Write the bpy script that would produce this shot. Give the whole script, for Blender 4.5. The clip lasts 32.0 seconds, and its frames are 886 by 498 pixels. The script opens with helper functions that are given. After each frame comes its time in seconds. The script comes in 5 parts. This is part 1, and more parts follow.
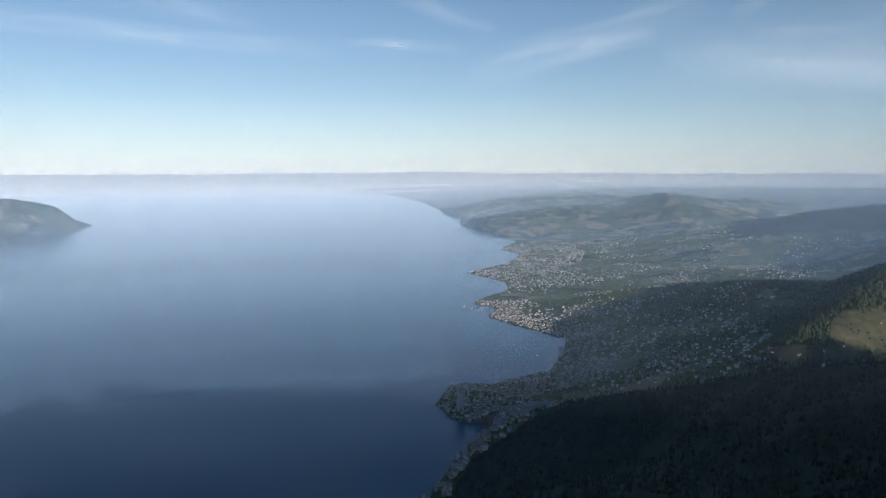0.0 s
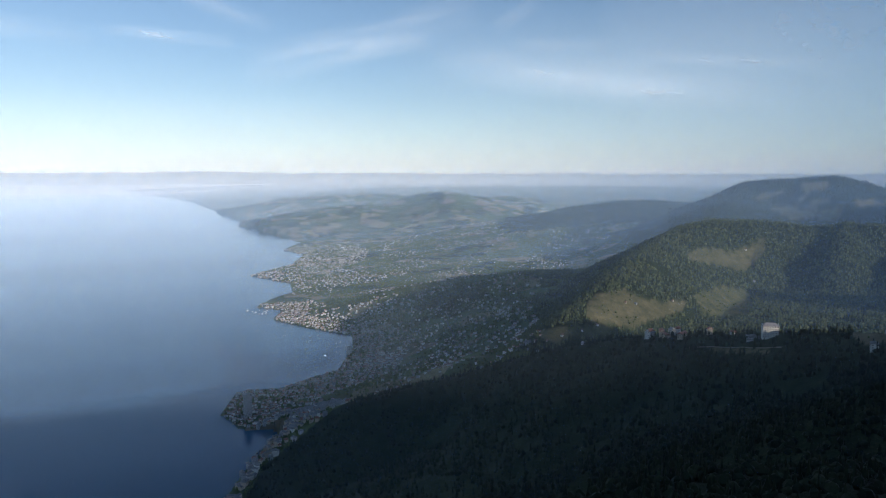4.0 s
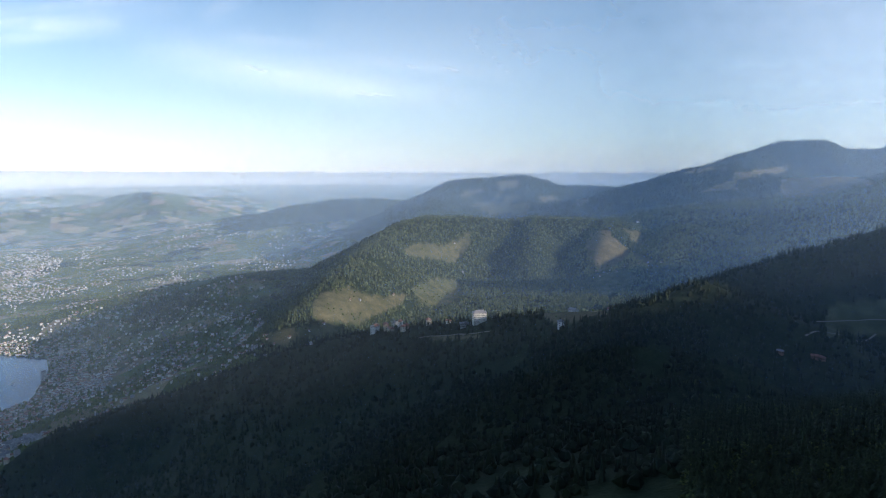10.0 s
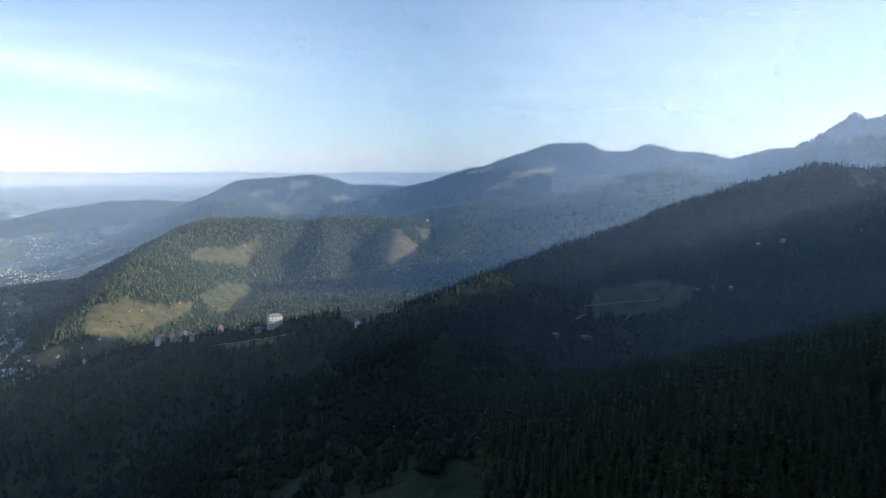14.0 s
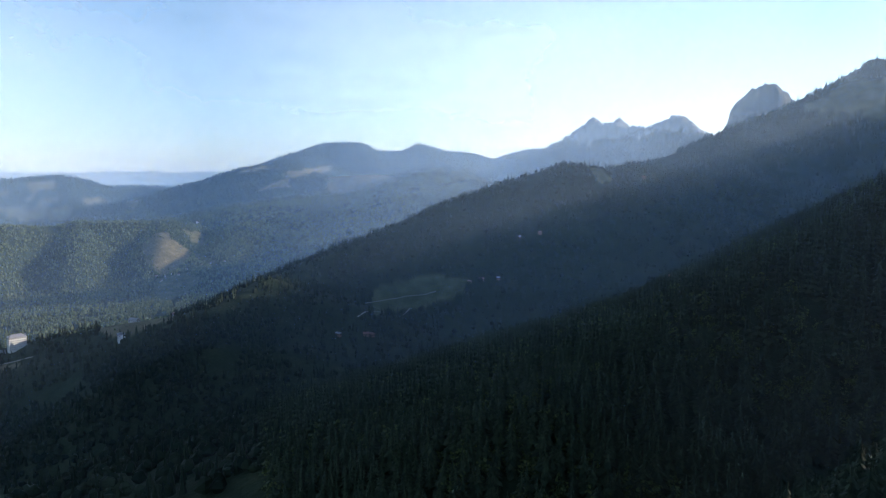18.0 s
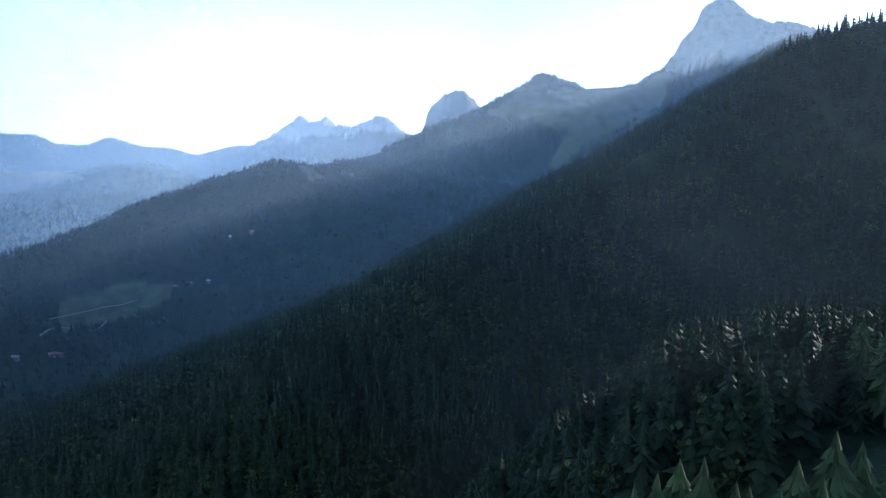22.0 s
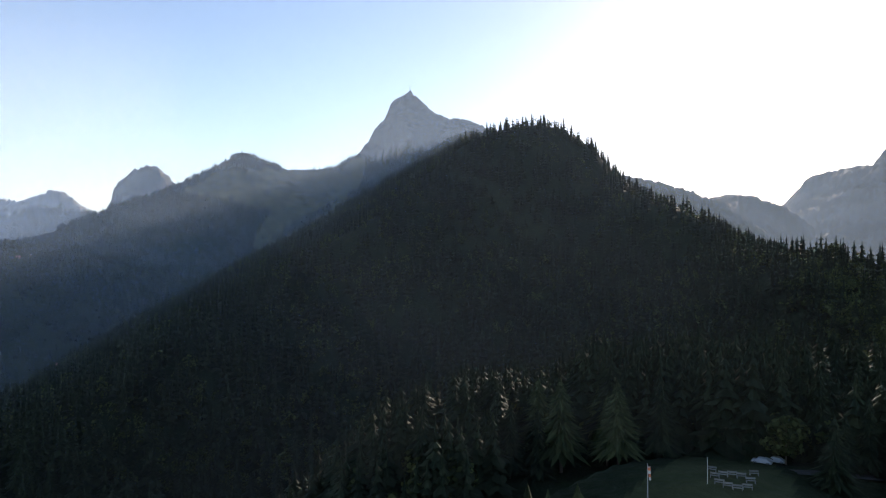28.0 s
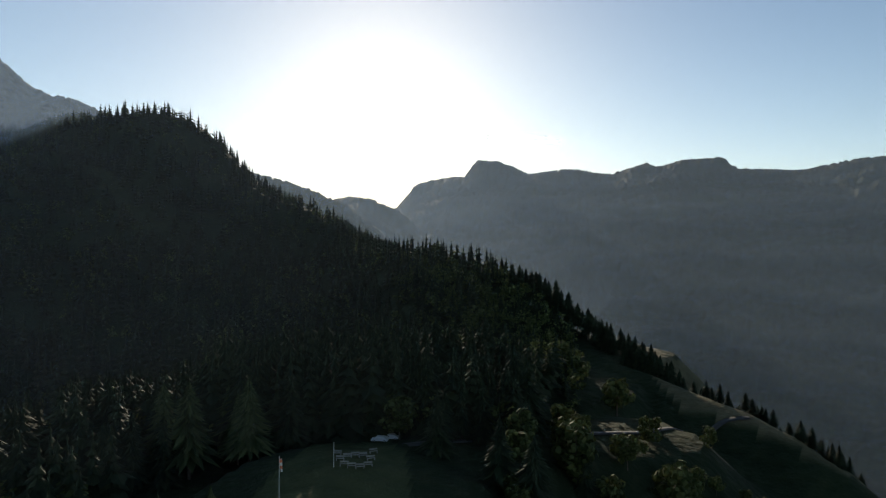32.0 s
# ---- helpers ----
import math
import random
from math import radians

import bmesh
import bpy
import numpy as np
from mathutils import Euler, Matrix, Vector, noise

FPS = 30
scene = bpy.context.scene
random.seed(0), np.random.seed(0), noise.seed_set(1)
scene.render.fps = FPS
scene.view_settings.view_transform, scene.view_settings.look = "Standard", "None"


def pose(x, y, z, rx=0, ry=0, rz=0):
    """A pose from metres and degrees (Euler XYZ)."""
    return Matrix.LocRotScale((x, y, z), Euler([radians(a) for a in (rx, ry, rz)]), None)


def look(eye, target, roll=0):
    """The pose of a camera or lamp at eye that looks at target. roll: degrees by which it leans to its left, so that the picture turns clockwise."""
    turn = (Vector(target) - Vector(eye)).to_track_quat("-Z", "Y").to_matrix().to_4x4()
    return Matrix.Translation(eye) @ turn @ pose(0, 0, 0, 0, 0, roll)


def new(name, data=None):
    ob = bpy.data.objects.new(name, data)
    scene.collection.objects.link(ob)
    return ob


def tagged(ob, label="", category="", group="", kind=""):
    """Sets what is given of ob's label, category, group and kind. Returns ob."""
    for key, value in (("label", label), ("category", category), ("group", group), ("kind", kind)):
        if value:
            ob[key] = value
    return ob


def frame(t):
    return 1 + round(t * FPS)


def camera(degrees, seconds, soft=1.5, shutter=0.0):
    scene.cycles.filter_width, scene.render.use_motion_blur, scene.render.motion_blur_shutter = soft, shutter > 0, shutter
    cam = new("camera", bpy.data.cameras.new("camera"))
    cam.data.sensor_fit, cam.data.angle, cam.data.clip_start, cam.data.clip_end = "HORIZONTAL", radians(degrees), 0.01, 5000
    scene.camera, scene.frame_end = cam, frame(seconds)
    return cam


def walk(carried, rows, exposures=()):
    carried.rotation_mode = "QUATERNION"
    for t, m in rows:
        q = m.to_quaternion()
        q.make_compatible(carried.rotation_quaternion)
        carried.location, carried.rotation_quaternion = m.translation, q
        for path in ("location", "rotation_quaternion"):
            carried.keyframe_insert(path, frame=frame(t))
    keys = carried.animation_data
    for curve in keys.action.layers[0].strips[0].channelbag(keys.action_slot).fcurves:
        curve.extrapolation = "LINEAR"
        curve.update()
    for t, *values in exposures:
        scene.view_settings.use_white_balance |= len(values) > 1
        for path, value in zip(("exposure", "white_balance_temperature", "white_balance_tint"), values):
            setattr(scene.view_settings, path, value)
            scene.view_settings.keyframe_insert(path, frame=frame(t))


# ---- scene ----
# One unit is ten metres: the far shore lies fifty kilometres off and must stay within the lens's reach.
# x east-ish, y along the lake, z up from the lake; the eye hangs near x = y = 0, EYE units above the water.
EYE = 93.0


def aim(x, y, z, azimuth, pitch, roll):
    """A pose from a place, a bearing clockwise from +y, a pitch and a lean."""
    return pose(x, y, z, 90 + pitch, 0, -azimuth) @ pose(0, 0, 0, 0, 0, roll)


FOV = 65.33
PATH = [
    (0, aim(0.00, -0.00, 93.00, 0.00, -6.16, -0.09)),
    (0.5, aim(-0.13, -0.06, 92.94, 2.18, -6.13, -0.12)),
    (1, aim(-0.25, -0.11, 92.89, 4.30, -6.15, 0.09)),
    (1.5, aim(-0.37, -0.17, 92.82, 6.50, -6.12, 0.10)),
    (2, aim(-0.49, -0.23, 92.76, 8.78, -6.13, 0.06)),
    (2.5, aim(-0.60, -0.28, 92.70, 11.11, -6.13, -0.04)),
    (3, aim(-0.71, -0.33, 92.66, 13.41, -6.15, -0.11)),
    (3.5, aim(-0.81, -0.37, 92.65, 15.68, -6.17, -0.09)),
    (5.5, aim(-1.21, -0.48, 92.77, 24.76, -6.20, 0.04)),
    (6, aim(-1.31, -0.51, 92.83, 27.03, -6.20, 0.07)),
    (6.5, aim(-1.40, -0.54, 92.91, 29.25, -6.23, 0.06)),
    (7, aim(-1.49, -0.56, 93.01, 30.85, -6.24, 0.00)),
    (7.5, aim(-1.57, -0.57, 93.11, 32.34, -6.26, -0.04)),
    (8, aim(-1.65, -0.55, 93.20, 33.82, -6.28, -0.04)),
    (8.5, aim(-1.72, -0.53, 93.29, 35.39, -6.31, -0.01)),
    (9, aim(-1.79, -0.48, 93.37, 37.21, -6.31, 0.01)),
    (9.5, aim(-1.88, -0.44, 93.44, 39.05, -6.32, 0.02)),
    (10, aim(-1.98, -0.44, 93.50, 40.89, -6.32, 0.05)),
    (10.5, aim(-2.09, -0.51, 93.53, 42.79, -6.33, 0.07)),
    (11, aim(-2.21, -0.59, 93.54, 44.76, -6.34, 0.10)),
    (11.5, aim(-2.35, -0.65, 93.54, 47.14, -6.33, 0.09)),
    (12, aim(-2.47, -0.69, 93.53, 49.37, -6.33, 0.06)),
    (12.5, aim(-2.57, -0.71, 93.54, 51.54, -6.31, 0.03)),
    (13, aim(-2.63, -0.71, 93.56, 53.68, -6.33, 0.01)),
    (13.5, aim(-2.65, -0.69, 93.59, 55.82, -6.33, 0.04)),
    (15.5, aim(-2.53, -0.55, 93.64, 64.69, -6.37, -0.05)),
    (16, aim(-2.50, -0.52, 93.65, 67.21, -6.38, -0.04)),
    (16.5, aim(-2.46, -0.49, 93.65, 70.11, -6.39, -0.06)),
    (17, aim(-2.43, -0.46, 93.66, 72.18, -6.40, -0.08)),
    (17.5, aim(-2.41, -0.43, 93.65, 74.11, -6.42, -0.10)),
    (18, aim(-2.39, -0.40, 93.65, 76.30, -6.43, -0.11)),
    (18.5, aim(-2.37, -0.38, 93.64, 78.65, -6.46, -0.07)),
    (19, aim(-2.34, -0.36, 93.64, 81.02, -6.47, -0.08)),
    (19.5, aim(-2.31, -0.34, 93.63, 83.62, -6.50, -0.07)),
    (20, aim(-2.26, -0.30, 93.63, 86.28, -6.53, -0.05)),
    (20.5, aim(-2.21, -0.26, 93.63, 88.91, -6.56, -0.04)),
    (21, aim(-2.15, -0.21, 93.63, 91.54, -6.57, -0.09)),
    (21.5, aim(-2.10, -0.15, 93.63, 95.15, -6.60, 0.06)),
    (22, aim(-2.05, -0.09, 93.64, 99.96, -6.61, 0.16)),
    (22.5, aim(-2.01, -0.05, 93.65, 103.12, -6.59, 0.23)),
    (23, aim(-1.99, -0.03, 93.66, 103.26, -6.60, 0.22)),
    (23.5, aim(-1.99, -0.03, 93.66, 104.39, -6.59, 0.22)),
    (24, aim(-1.99, -0.03, 93.66, 106.37, -6.60, 0.23)),
    (24.5, aim(-2.00, -0.03, 93.67, 108.49, -6.59, 0.22)),
    (26.4, aim(-1.99, -0.05, 93.69, 116.57, -6.50, -0.02)),
    (26.5, aim(-1.99, -0.05, 93.69, 116.99, -5.23, -0.08)),
    (26.6, aim(-2.00, -0.05, 93.68, 117.42, -3.27, -0.06)),
    (26.7, aim(-2.01, -0.04, 93.68, 117.85, -0.80, -0.05)),
    (26.8, aim(-2.02, -0.04, 93.67, 118.30, -0.02, -0.04)),
    (27, aim(-2.03, -0.03, 93.66, 119.15, 0.01, -0.03)),
    (27.5, aim(-2.06, -0.01, 93.67, 121.48, -0.01, -0.16)),
    (28, aim(-2.08, 0.01, 93.70, 124.11, -0.09, -0.21)),
    (28.5, aim(-2.10, 0.01, 93.70, 127.50, -0.07, -0.27)),
    (29, aim(-2.11, 0.03, 93.71, 130.84, -0.14, -0.29)),
    (29.5, aim(-2.11, 0.04, 93.71, 134.05, -0.18, -0.06)),
    (30, aim(-2.11, 0.04, 93.71, 137.41, -0.21, -0.11)),
    (30.5, aim(-2.10, 0.04, 93.70, 140.82, -0.21, -0.13)),
    (31, aim(-2.11, 0.07, 93.70, 144.25, -0.24, -0.00)),
    (31.5, aim(-2.11, 0.12, 93.70, 148.47, -0.24, 0.13)),
    (32, aim(-2.11, 0.19, 93.71, 154.24, -0.27, 0.24)),
]

cam = camera(FOV, 32.0, soft=1.15)
EXPOSURES = [(0, -.48, 5750, 9), (6, .02, 5850, 11), (13, .52, 5900, 12), (19, .83, 5700, 12), (21, 1.1, 5350, 11), (22, 1.3, 5250, 11), (23, 1.55, 5450, 13), (24, 1.75, 6100, 38), (24.5, 1.75, 6100, 45), (26.5, 1.85, 6100, 18), (27, 1.05, 6300, 35), (28, .5, 6400, 18), (30, .05, 6600, 9), (32, -.2, 6600, 8)]
walk(cam, PATH, EXPOSURES)

# ---- light ----
SUN_AZ, SUN_EL = 149.0, 14.6
sun_dir = Vector((math.sin(radians(SUN_AZ)) * math.cos(radians(SUN_EL)), math.cos(radians(SUN_AZ)) * math.cos(radians(SUN_EL)), math.sin(radians(SUN_EL))))
sun = new("sun", bpy.data.lights.new("sun", "SUN"))
sun.data.energy, sun.data.angle, sun.data.color = 5.0, radians(0.5), (1.0, 0.86, 0.68)
sun.matrix_world = look((0, 0, 0), -sun_dir)

world = bpy.data.worlds.new("sky")
scene.world = world
world.use_nodes = True
wt = world.node_tree
wt.nodes.clear()
w_out = wt.nodes.new("ShaderNodeOutputWorld")
w_bg = wt.nodes.new("ShaderNodeBackground")
w_sky = wt.nodes.new("ShaderNodeTexSky")
w_sky.sky_type, w_sky.sun_disc = "NISHITA", False
w_sky.sun_elevation, w_sky.sun_rotation = radians(SUN_EL), radians(SUN_AZ)
w_sky.altitude, w_sky.air_density, w_sky.dust_density, w_sky.ozone_density = 900, 1.0, 0.55, 1.6
w_bg.inputs["Strength"].default_value = 0.12
wt.links.new(w_sky.outputs[0], w_bg.inputs[0])
wt.links.new(w_bg.outputs[0], w_out.inputs[0])
scene.cycles.transparent_max_bounces = 64


# ---- materials ----
def material(name):
    m = bpy.data.materials.new(name)
    m.use_nodes = True
    nt = m.node_tree
    nt.nodes.clear()
    out = nt.nodes.new("ShaderNodeOutputMaterial")
    return m, nt, out


def node(nt, kind, **inputs):
    n = nt.nodes.new(kind)
    for k, val in inputs.items():
        key = int(k[1:]) if k[0] == "i" and k[1:].isdigit() else k.replace("_", " ")
        if hasattr(val, "is_output"):
            nt.links.new(val, n.inputs[key])
        else:
            n.inputs[key].default_value = val
    return n


def ramp(nt, fac, stops):
    n = nt.nodes.new("ShaderNodeValToRGB")
    while len(n.color_ramp.elements) < len(stops):
        n.color_ramp.elements.new(0.5)
    for e, (p, c) in zip(n.color_ramp.elements, stops):
        e.position, e.color = p, (*c, 1)
    nt.links.new(fac, n.inputs[0])
    return n.outputs[0]


def mix(nt, fac, a, b):
    n = nt.nodes.new("ShaderNodeMix")
    n.data_type = "RGBA"
    for key, val in ((0, fac), (6, a), (7, b)):
        if hasattr(val, "is_output"):
            nt.links.new(val, n.inputs[key])
        else:
            n.inputs[key].default_value = val if key == 0 else (*val, 1)
    return n.outputs[2]


def calc(nt, op, a, b=0.0, c=0.0):
    n = nt.nodes.new("ShaderNodeMath")
    n.operation = op
    for i, val in enumerate((a, b, c)):
        if hasattr(val, "is_output"):
            nt.links.new(val, n.inputs[i])
        else:
            n.inputs[i].default_value = val
    return n.outputs[0]


def coords(nt):
    return nt.nodes.new("ShaderNodeTexCoord").outputs["Object"]


def noise_tex(nt, scale, detail=4, vec=None, rough=0.55):
    n = node(nt, "ShaderNodeTexNoise", Scale=scale, Detail=detail, Roughness=rough)
    nt.links.new(vec or coords(nt), n.inputs["Vector"])
    return n.outputs[0]


def simple(name, color, rough=0.9, metal=0.0, var=0.25, scale=3.0):
    m, nt, out = material(name)
    n1 = noise_tex(nt, scale, 5)
    oi = nt.nodes.new("ShaderNodeObjectInfo").outputs["Random"]
    f = calc(nt, "ADD", calc(nt, "MULTIPLY", n1, 0.7), calc(nt, "MULTIPLY", oi, 0.3))
    col = ramp(nt, f, [(0.25, [c * (1 - var) for c in color]), (0.75, [min(1, c * (1 + var)) for c in color])])
    b = node(nt, "ShaderNodeBsdfPrincipled", Base_Color=col, Roughness=rough, Metallic=metal)
    nt.links.new(b.outputs[0], out.inputs[0])
    return m


# ---- the plan: crest lines as (bearing, distance, elevation angle seen from the eye) ----
HOVER = (-2.2, -.1, .65)  # the middle of the later path, against its start


def place(az, r, el):
    a = radians(az)
    ox, oy, oz = HOVER if az > 20 else (0, 0, 0)
    return (ox + r * math.sin(a), oy + r * math.cos(a), EYE + oz + r * math.tan(radians(el)))


SHORE = [(-60, 60), (-40, 110), (-22, 165), (-1.1, 190), (2.2, 213), (4.5, 228), (4.7, 238), (3.6, 250), (.8, 253), (-.7, 272), (.7, 299), (4.5, 301),
         (8.9, 324), (10.2, 367), (10.1, 393), (8.3, 405), (5.4, 429), (3.7, 447), (4.5, 477), (2.4, 494), (3.6, 523),
         (5.4, 553), (5.2, 595), (1.9, 650), (5.4, 725), (6.4, 805), (4.7, 865), (6.1, 950), (2.6, 1230), (1.5, 1290), (1.6, 1470), (.4, 1630), (-2.0, 2500),
         (-6, 3600), (-9, 4900)]
RIDGES = {  # name: (crest, fall towards both sides, roughness)
    "chablais": ([(-48, 1150, 0.0), (-40, 1250, -1.2), (-35, 1350, -1.7), (-31.5, 1400, -1.6), (-30.2, 1410, -1.7), (-29.3, 1430, -2.4), (-28.2, 1440, -3.2)], .6, 7),
    "chablais_foot": ([(-48, 1100, -2.8), (-36, 1180, -3.6), (-32.5, 1280, -3.7), (-30.5, 1380, -3.6), (-29, 1460, -3.5)], .3, 4),
    "jura": ([(-40, 4850, .0), (-20, 4850, .05), (-6, 4850, .15), (-1, 4850, .25), (6, 4850, .1), (20, 4850, .05), (60, 4850, 0)], .2, 6),
    "plateau": ([(6, 2600, -1.5), (12, 2500, -1.15), (20, 2500, -1.05), (30, 2500, -1.0), (40, 2500, -1.05), (60, 2400, -1.0)], .05, 5),
    "lavaux": ([(2.6, 1720, -2.4), (5, 1650, -1.9), (9, 1600, -1.75), (13, 1650, -1.6)], .2, 6),
    "pelerin": ([(9, 1250, -2.6), (13.8, 1290, -2.25), (16, 1300, -1.65), (17.6, 1300, -1.45), (19.5, 1330, -1.6), (21.5, 1350, -1.95), (23.5, 1400, -1.75), (26, 1420, -2.1), (28, 1450, -2.5)], .17, 7),
    "middle_hill": ([(26, 930, -3.3), (29, 900, -2.6), (32, 900, -2.2), (35, 900, -2.1), (38, 920, -2.3), (42, 950, -2.8)], .2, 6),
    "pleiades": ([(37.5, 600, -4.6), (38.8, 640, -3.1), (41.0, 700, -1.4), (42.2, 720, -.62), (44.5, 726, -.45), (47.4, 727, -.2), (49.0, 735, -.55), (50.5, 750, -1.15),
                  (52.5, 790, -1.1), (54.5, 820, -1.2), (57, 840, -1.5)], .4, 7),
    "folly": ([(56, 640, -1.6), (58, 640, -.4), (60.5, 640, .4), (63.2, 650, .5), (65.0, 740, 1.6), (67, 770, 2.3), (69.5, 770, 2.3), (71.0, 775, 1.65), (73.0, 775, 1.65), (74.4, 776, 2.25),
               (76.5, 790, 1.6), (78.5, 800, 1.5), (80.5, 800, .95), (83, 820, 1.7), (86, 840, 1.9), (88.5, 868, 3.3)], .42, 8),
    "pasture_spur": ([(63.2, 640, .45), (64.5, 600, -.2), (66.8, 583, -.45), (70, 560, -.3), (72.5, 560, -.3), (75, 540, .2), (77, 530, .35), (79, 520, -.6)], .24, 6),
    "verraux": ([(85.5, 840, 1.6), (86.6, 855, 2.9), (87.6, 860, 3.5), (88.5, 868, 4.25), (89.2, 868, 3.7), (89.9, 865, 3.75), (90.4, 865, 4.15), (91.2, 860, 3.5), (92.0, 850, 3.4), (92.9, 845, 3.25), (93.6, 760, 3.7),
                 (95.0, 716, 4.25), (96.2, 700, 3.3), (97.4, 690, 2.2), (99, 690, 1.5)], .55, 5),
    "jaman": ([(97.4, 470, 2.4), (98.4, 472, 3.3), (98.8, 473, 4.8), (99.9, 473, 5.9), (101.0, 473, 6.45), (101.9, 473, 6.1), (103.3, 473, 4.7), (105, 470, 3.0)], .95, 3),
    "cubly": ([(22, 230, -17.0), (24, 240, -15.2), (26.3, 250, -13.7), (28.2, 262, -12.0), (30, 280, -10.5), (31.4, 295, -9.1), (32.7, 312, -7.8), (34.5, 342, -6.2), (36.5, 382, -4.9), (38, 407, -3.9), (39.5, 425, -3.5), (43.0, 440, -3.5), (46.5, 450, -3.75), (50, 450, -3.5), (54.5, 460, -3.6),
               (56.7, 470, -3.95), (58.5, 440, -5.0), (60, 400, -6.5), (61, 380, -7.7)], .72, 6),
    "knoll": ([(57, 150, -10.2), (62, 165, -8.2), (66, 180, -6.6), (70, 192, -5.0), (74, 200, -3.3), (78, 210, -1.7), (82.5, 220, -.2), (86.5, 225, 1.0), (88.5, 225, .8), (89.3, 230, -.1), (92, 240, .1)], .45, 3),
    "caux": ([(12, 215, -18.5), (18, 220, -17.0), (24, 215, -15.5), (28, 205, -14.4), (33, 195, -13.4), (38, 180, -12.8), (44, 168, -12.2), (49, 155, -11.6), (54, 145, -11.2), (58, 135, -10.6), (62, 150, -8.6)], .4, 2),
    "dentlow": ([(88, 235, .0), (92.5, 260, .7), (95, 275, 1.3), (98.5, 300, 3.0), (101, 320, 4.0), (104, 335, 5.4), (106.5, 345, 6.8), (107.9, 350, 7.65), (109.5, 355, 7.0), (111.5, 360, 6.35), (113.5, 365, 6.4),
                 (115.5, 370, 6.6), (117.0, 380, 7.6)], .5, 5),
    "naye": ([(115.5, 407, 6.6), (117.0, 412, 7.5), (118.0, 417, 8.8), (118.6, 418, 9.9), (119.3, 420, 10.5), (119.9, 420, 11.9), (120.5, 420, 12.2), (121.4, 420, 12.75), (122.2, 420, 12.1), (123.2, 420, 11.2), (124.0, 421, 10.8), (124.6, 423, 10.6), (126, 426, 10.5), (128, 433, 9.8),
              (133, 440, 8.0), (138, 440, 6.1), (142, 440, 5.1), (146, 433, 3.5)], .95, 4),
    "knob": ([(88, 37, -15.7), (94, 42, -11.8), (99.4, 47, -8.4), (104, 53, -5.2), (108.7, 59, -2.3), (114, 65, 1.2), (118.7, 70, 3.9), (122, 74, 6.4), (124, 76, 8.0), (125.3, 77, 9.2), (127, 79, 10.2), (129.5, 80, 10.8), (131.6, 81, 11.0), (133.5, 81, 10.7), (134.6, 81, 10.2), (135.4, 80, 9.4),
              (137, 78, 6.6), (139.5, 75, 5.2), (141.9, 72, 4.5), (145.2, 67, 2.4), (147.4, 62, .5)], .4, .8),
    "shoulder": ([(145.2, 67, .7), (147.4, 62, -.8), (151, 55, -.7), (156.9, 47, -1.7), (161, 41, -3.9), (164.7, 36, -7.0)], .22, .4),
    "spur": ([(162, 40, -5.6), (164.7, 35, -7.4), (167, 32, -8.9), (168.5, 31, -9.5), (170.2, 30, -10.0), (173.5, 28, -11.2), (176.9, 27, -12.2), (180, 26, -13.5), (183, 25, -15.2), (187, 24, -17.6), (194, 23, -22.5), (206, 22, -32)], .5, .1),
    # unseen ridge added behind the knob to cast shade over slopes and lake
    "back_crest": ([(127, 112, 8.6), (127, 160, 8.6), (127, 230, 9.0), (126.5, 310, 9.2), (126, 390, 9.4)], .6, 3),
    "terrace": ([(142.5, 12.8, -19.6), (146, 14.5, -17.0), (152, 17, -15.6), (160, 20, -14.8), (168, 22, -14.2)], .12, .1),
    "upper_bank": ([(134, 19, -15.0), (140, 20, -13.8), (146, 22, -12.4), (152, 25, -10.9), (160, 29, -9.4)], .16, .1),
    "bank": ([(105, 7.5, -46), (117, 8, -41), (128, 9, -34), (134, 10, -29), (139.5, 11.8, -22.4), (142.5, 12.8, -19.8)], .35, .1),
    "cubly_spur_a": ([(43, 440, -3.6), (42.6, 395, -7.0), (42.2, 350, -11.0), (42.2, 320, -13.5)], .6, 4),
    "cubly_spur_b": ([(48.6, 450, -3.6), (48.2, 400, -6.3), (47.8, 365, -9.6), (47.5, 335, -12.6)], .62, 4),
    "cubly_spur_c": ([(54.5, 460, -3.7), (53.8, 405, -5.9), (53.3, 370, -8.6), (53, 340, -11)], .5, 4),
    "cubly_spur_d": ([(36.5, 382, -4.9), (36.2, 347, -7.6), (35.8, 317, -10.8), (35.5, 290, -13)], .5, 4),
    "valley_shoulder": ([(142, 520, 3.0), (146.5, 680, 4.0), (148.2, 692, 3.85), (149.6, 692, 3.3), (150.4, 692, 3.0), (152, 680, 1.0)], .6, 5),
    "valley_wall": ([(149.0, 1000, 2.2), (150.4, 1000, 3.1), (152.2, 1000, 5.1), (154.8, 1000, 5.6), (156.0, 1000, 5.7), (157.0, 1003, 6.95), (158.8, 1003, 6.9), (161.3, 1003, 5.85), (164.5, 1003, 6.2), (167.8, 1003, 5.7),
                     (170.6, 1003, 6.55), (171.5, 1003, 6.2), (173.5, 1003, 6.7), (176.1, 1003, 6.8), (177.3, 1003, 5.9), (181.8, 1003, 5.6), (185, 1003, 6.2), (192, 1000, 6.6), (215, 1000, 5)], .30, 7),
    "ahead_slope": ([(-40, 70, -60), (-20, 90, -58), (-4, 105, -50), (4, 115, -41), (10, 118, -34), (16, 118, -30.5), (24, 112, -28.5), (35, 100, -27), (50, 85, -26), (65, 68, -24), (78, 58, -20.5), (88, 48, -17)], .5, 1),
}


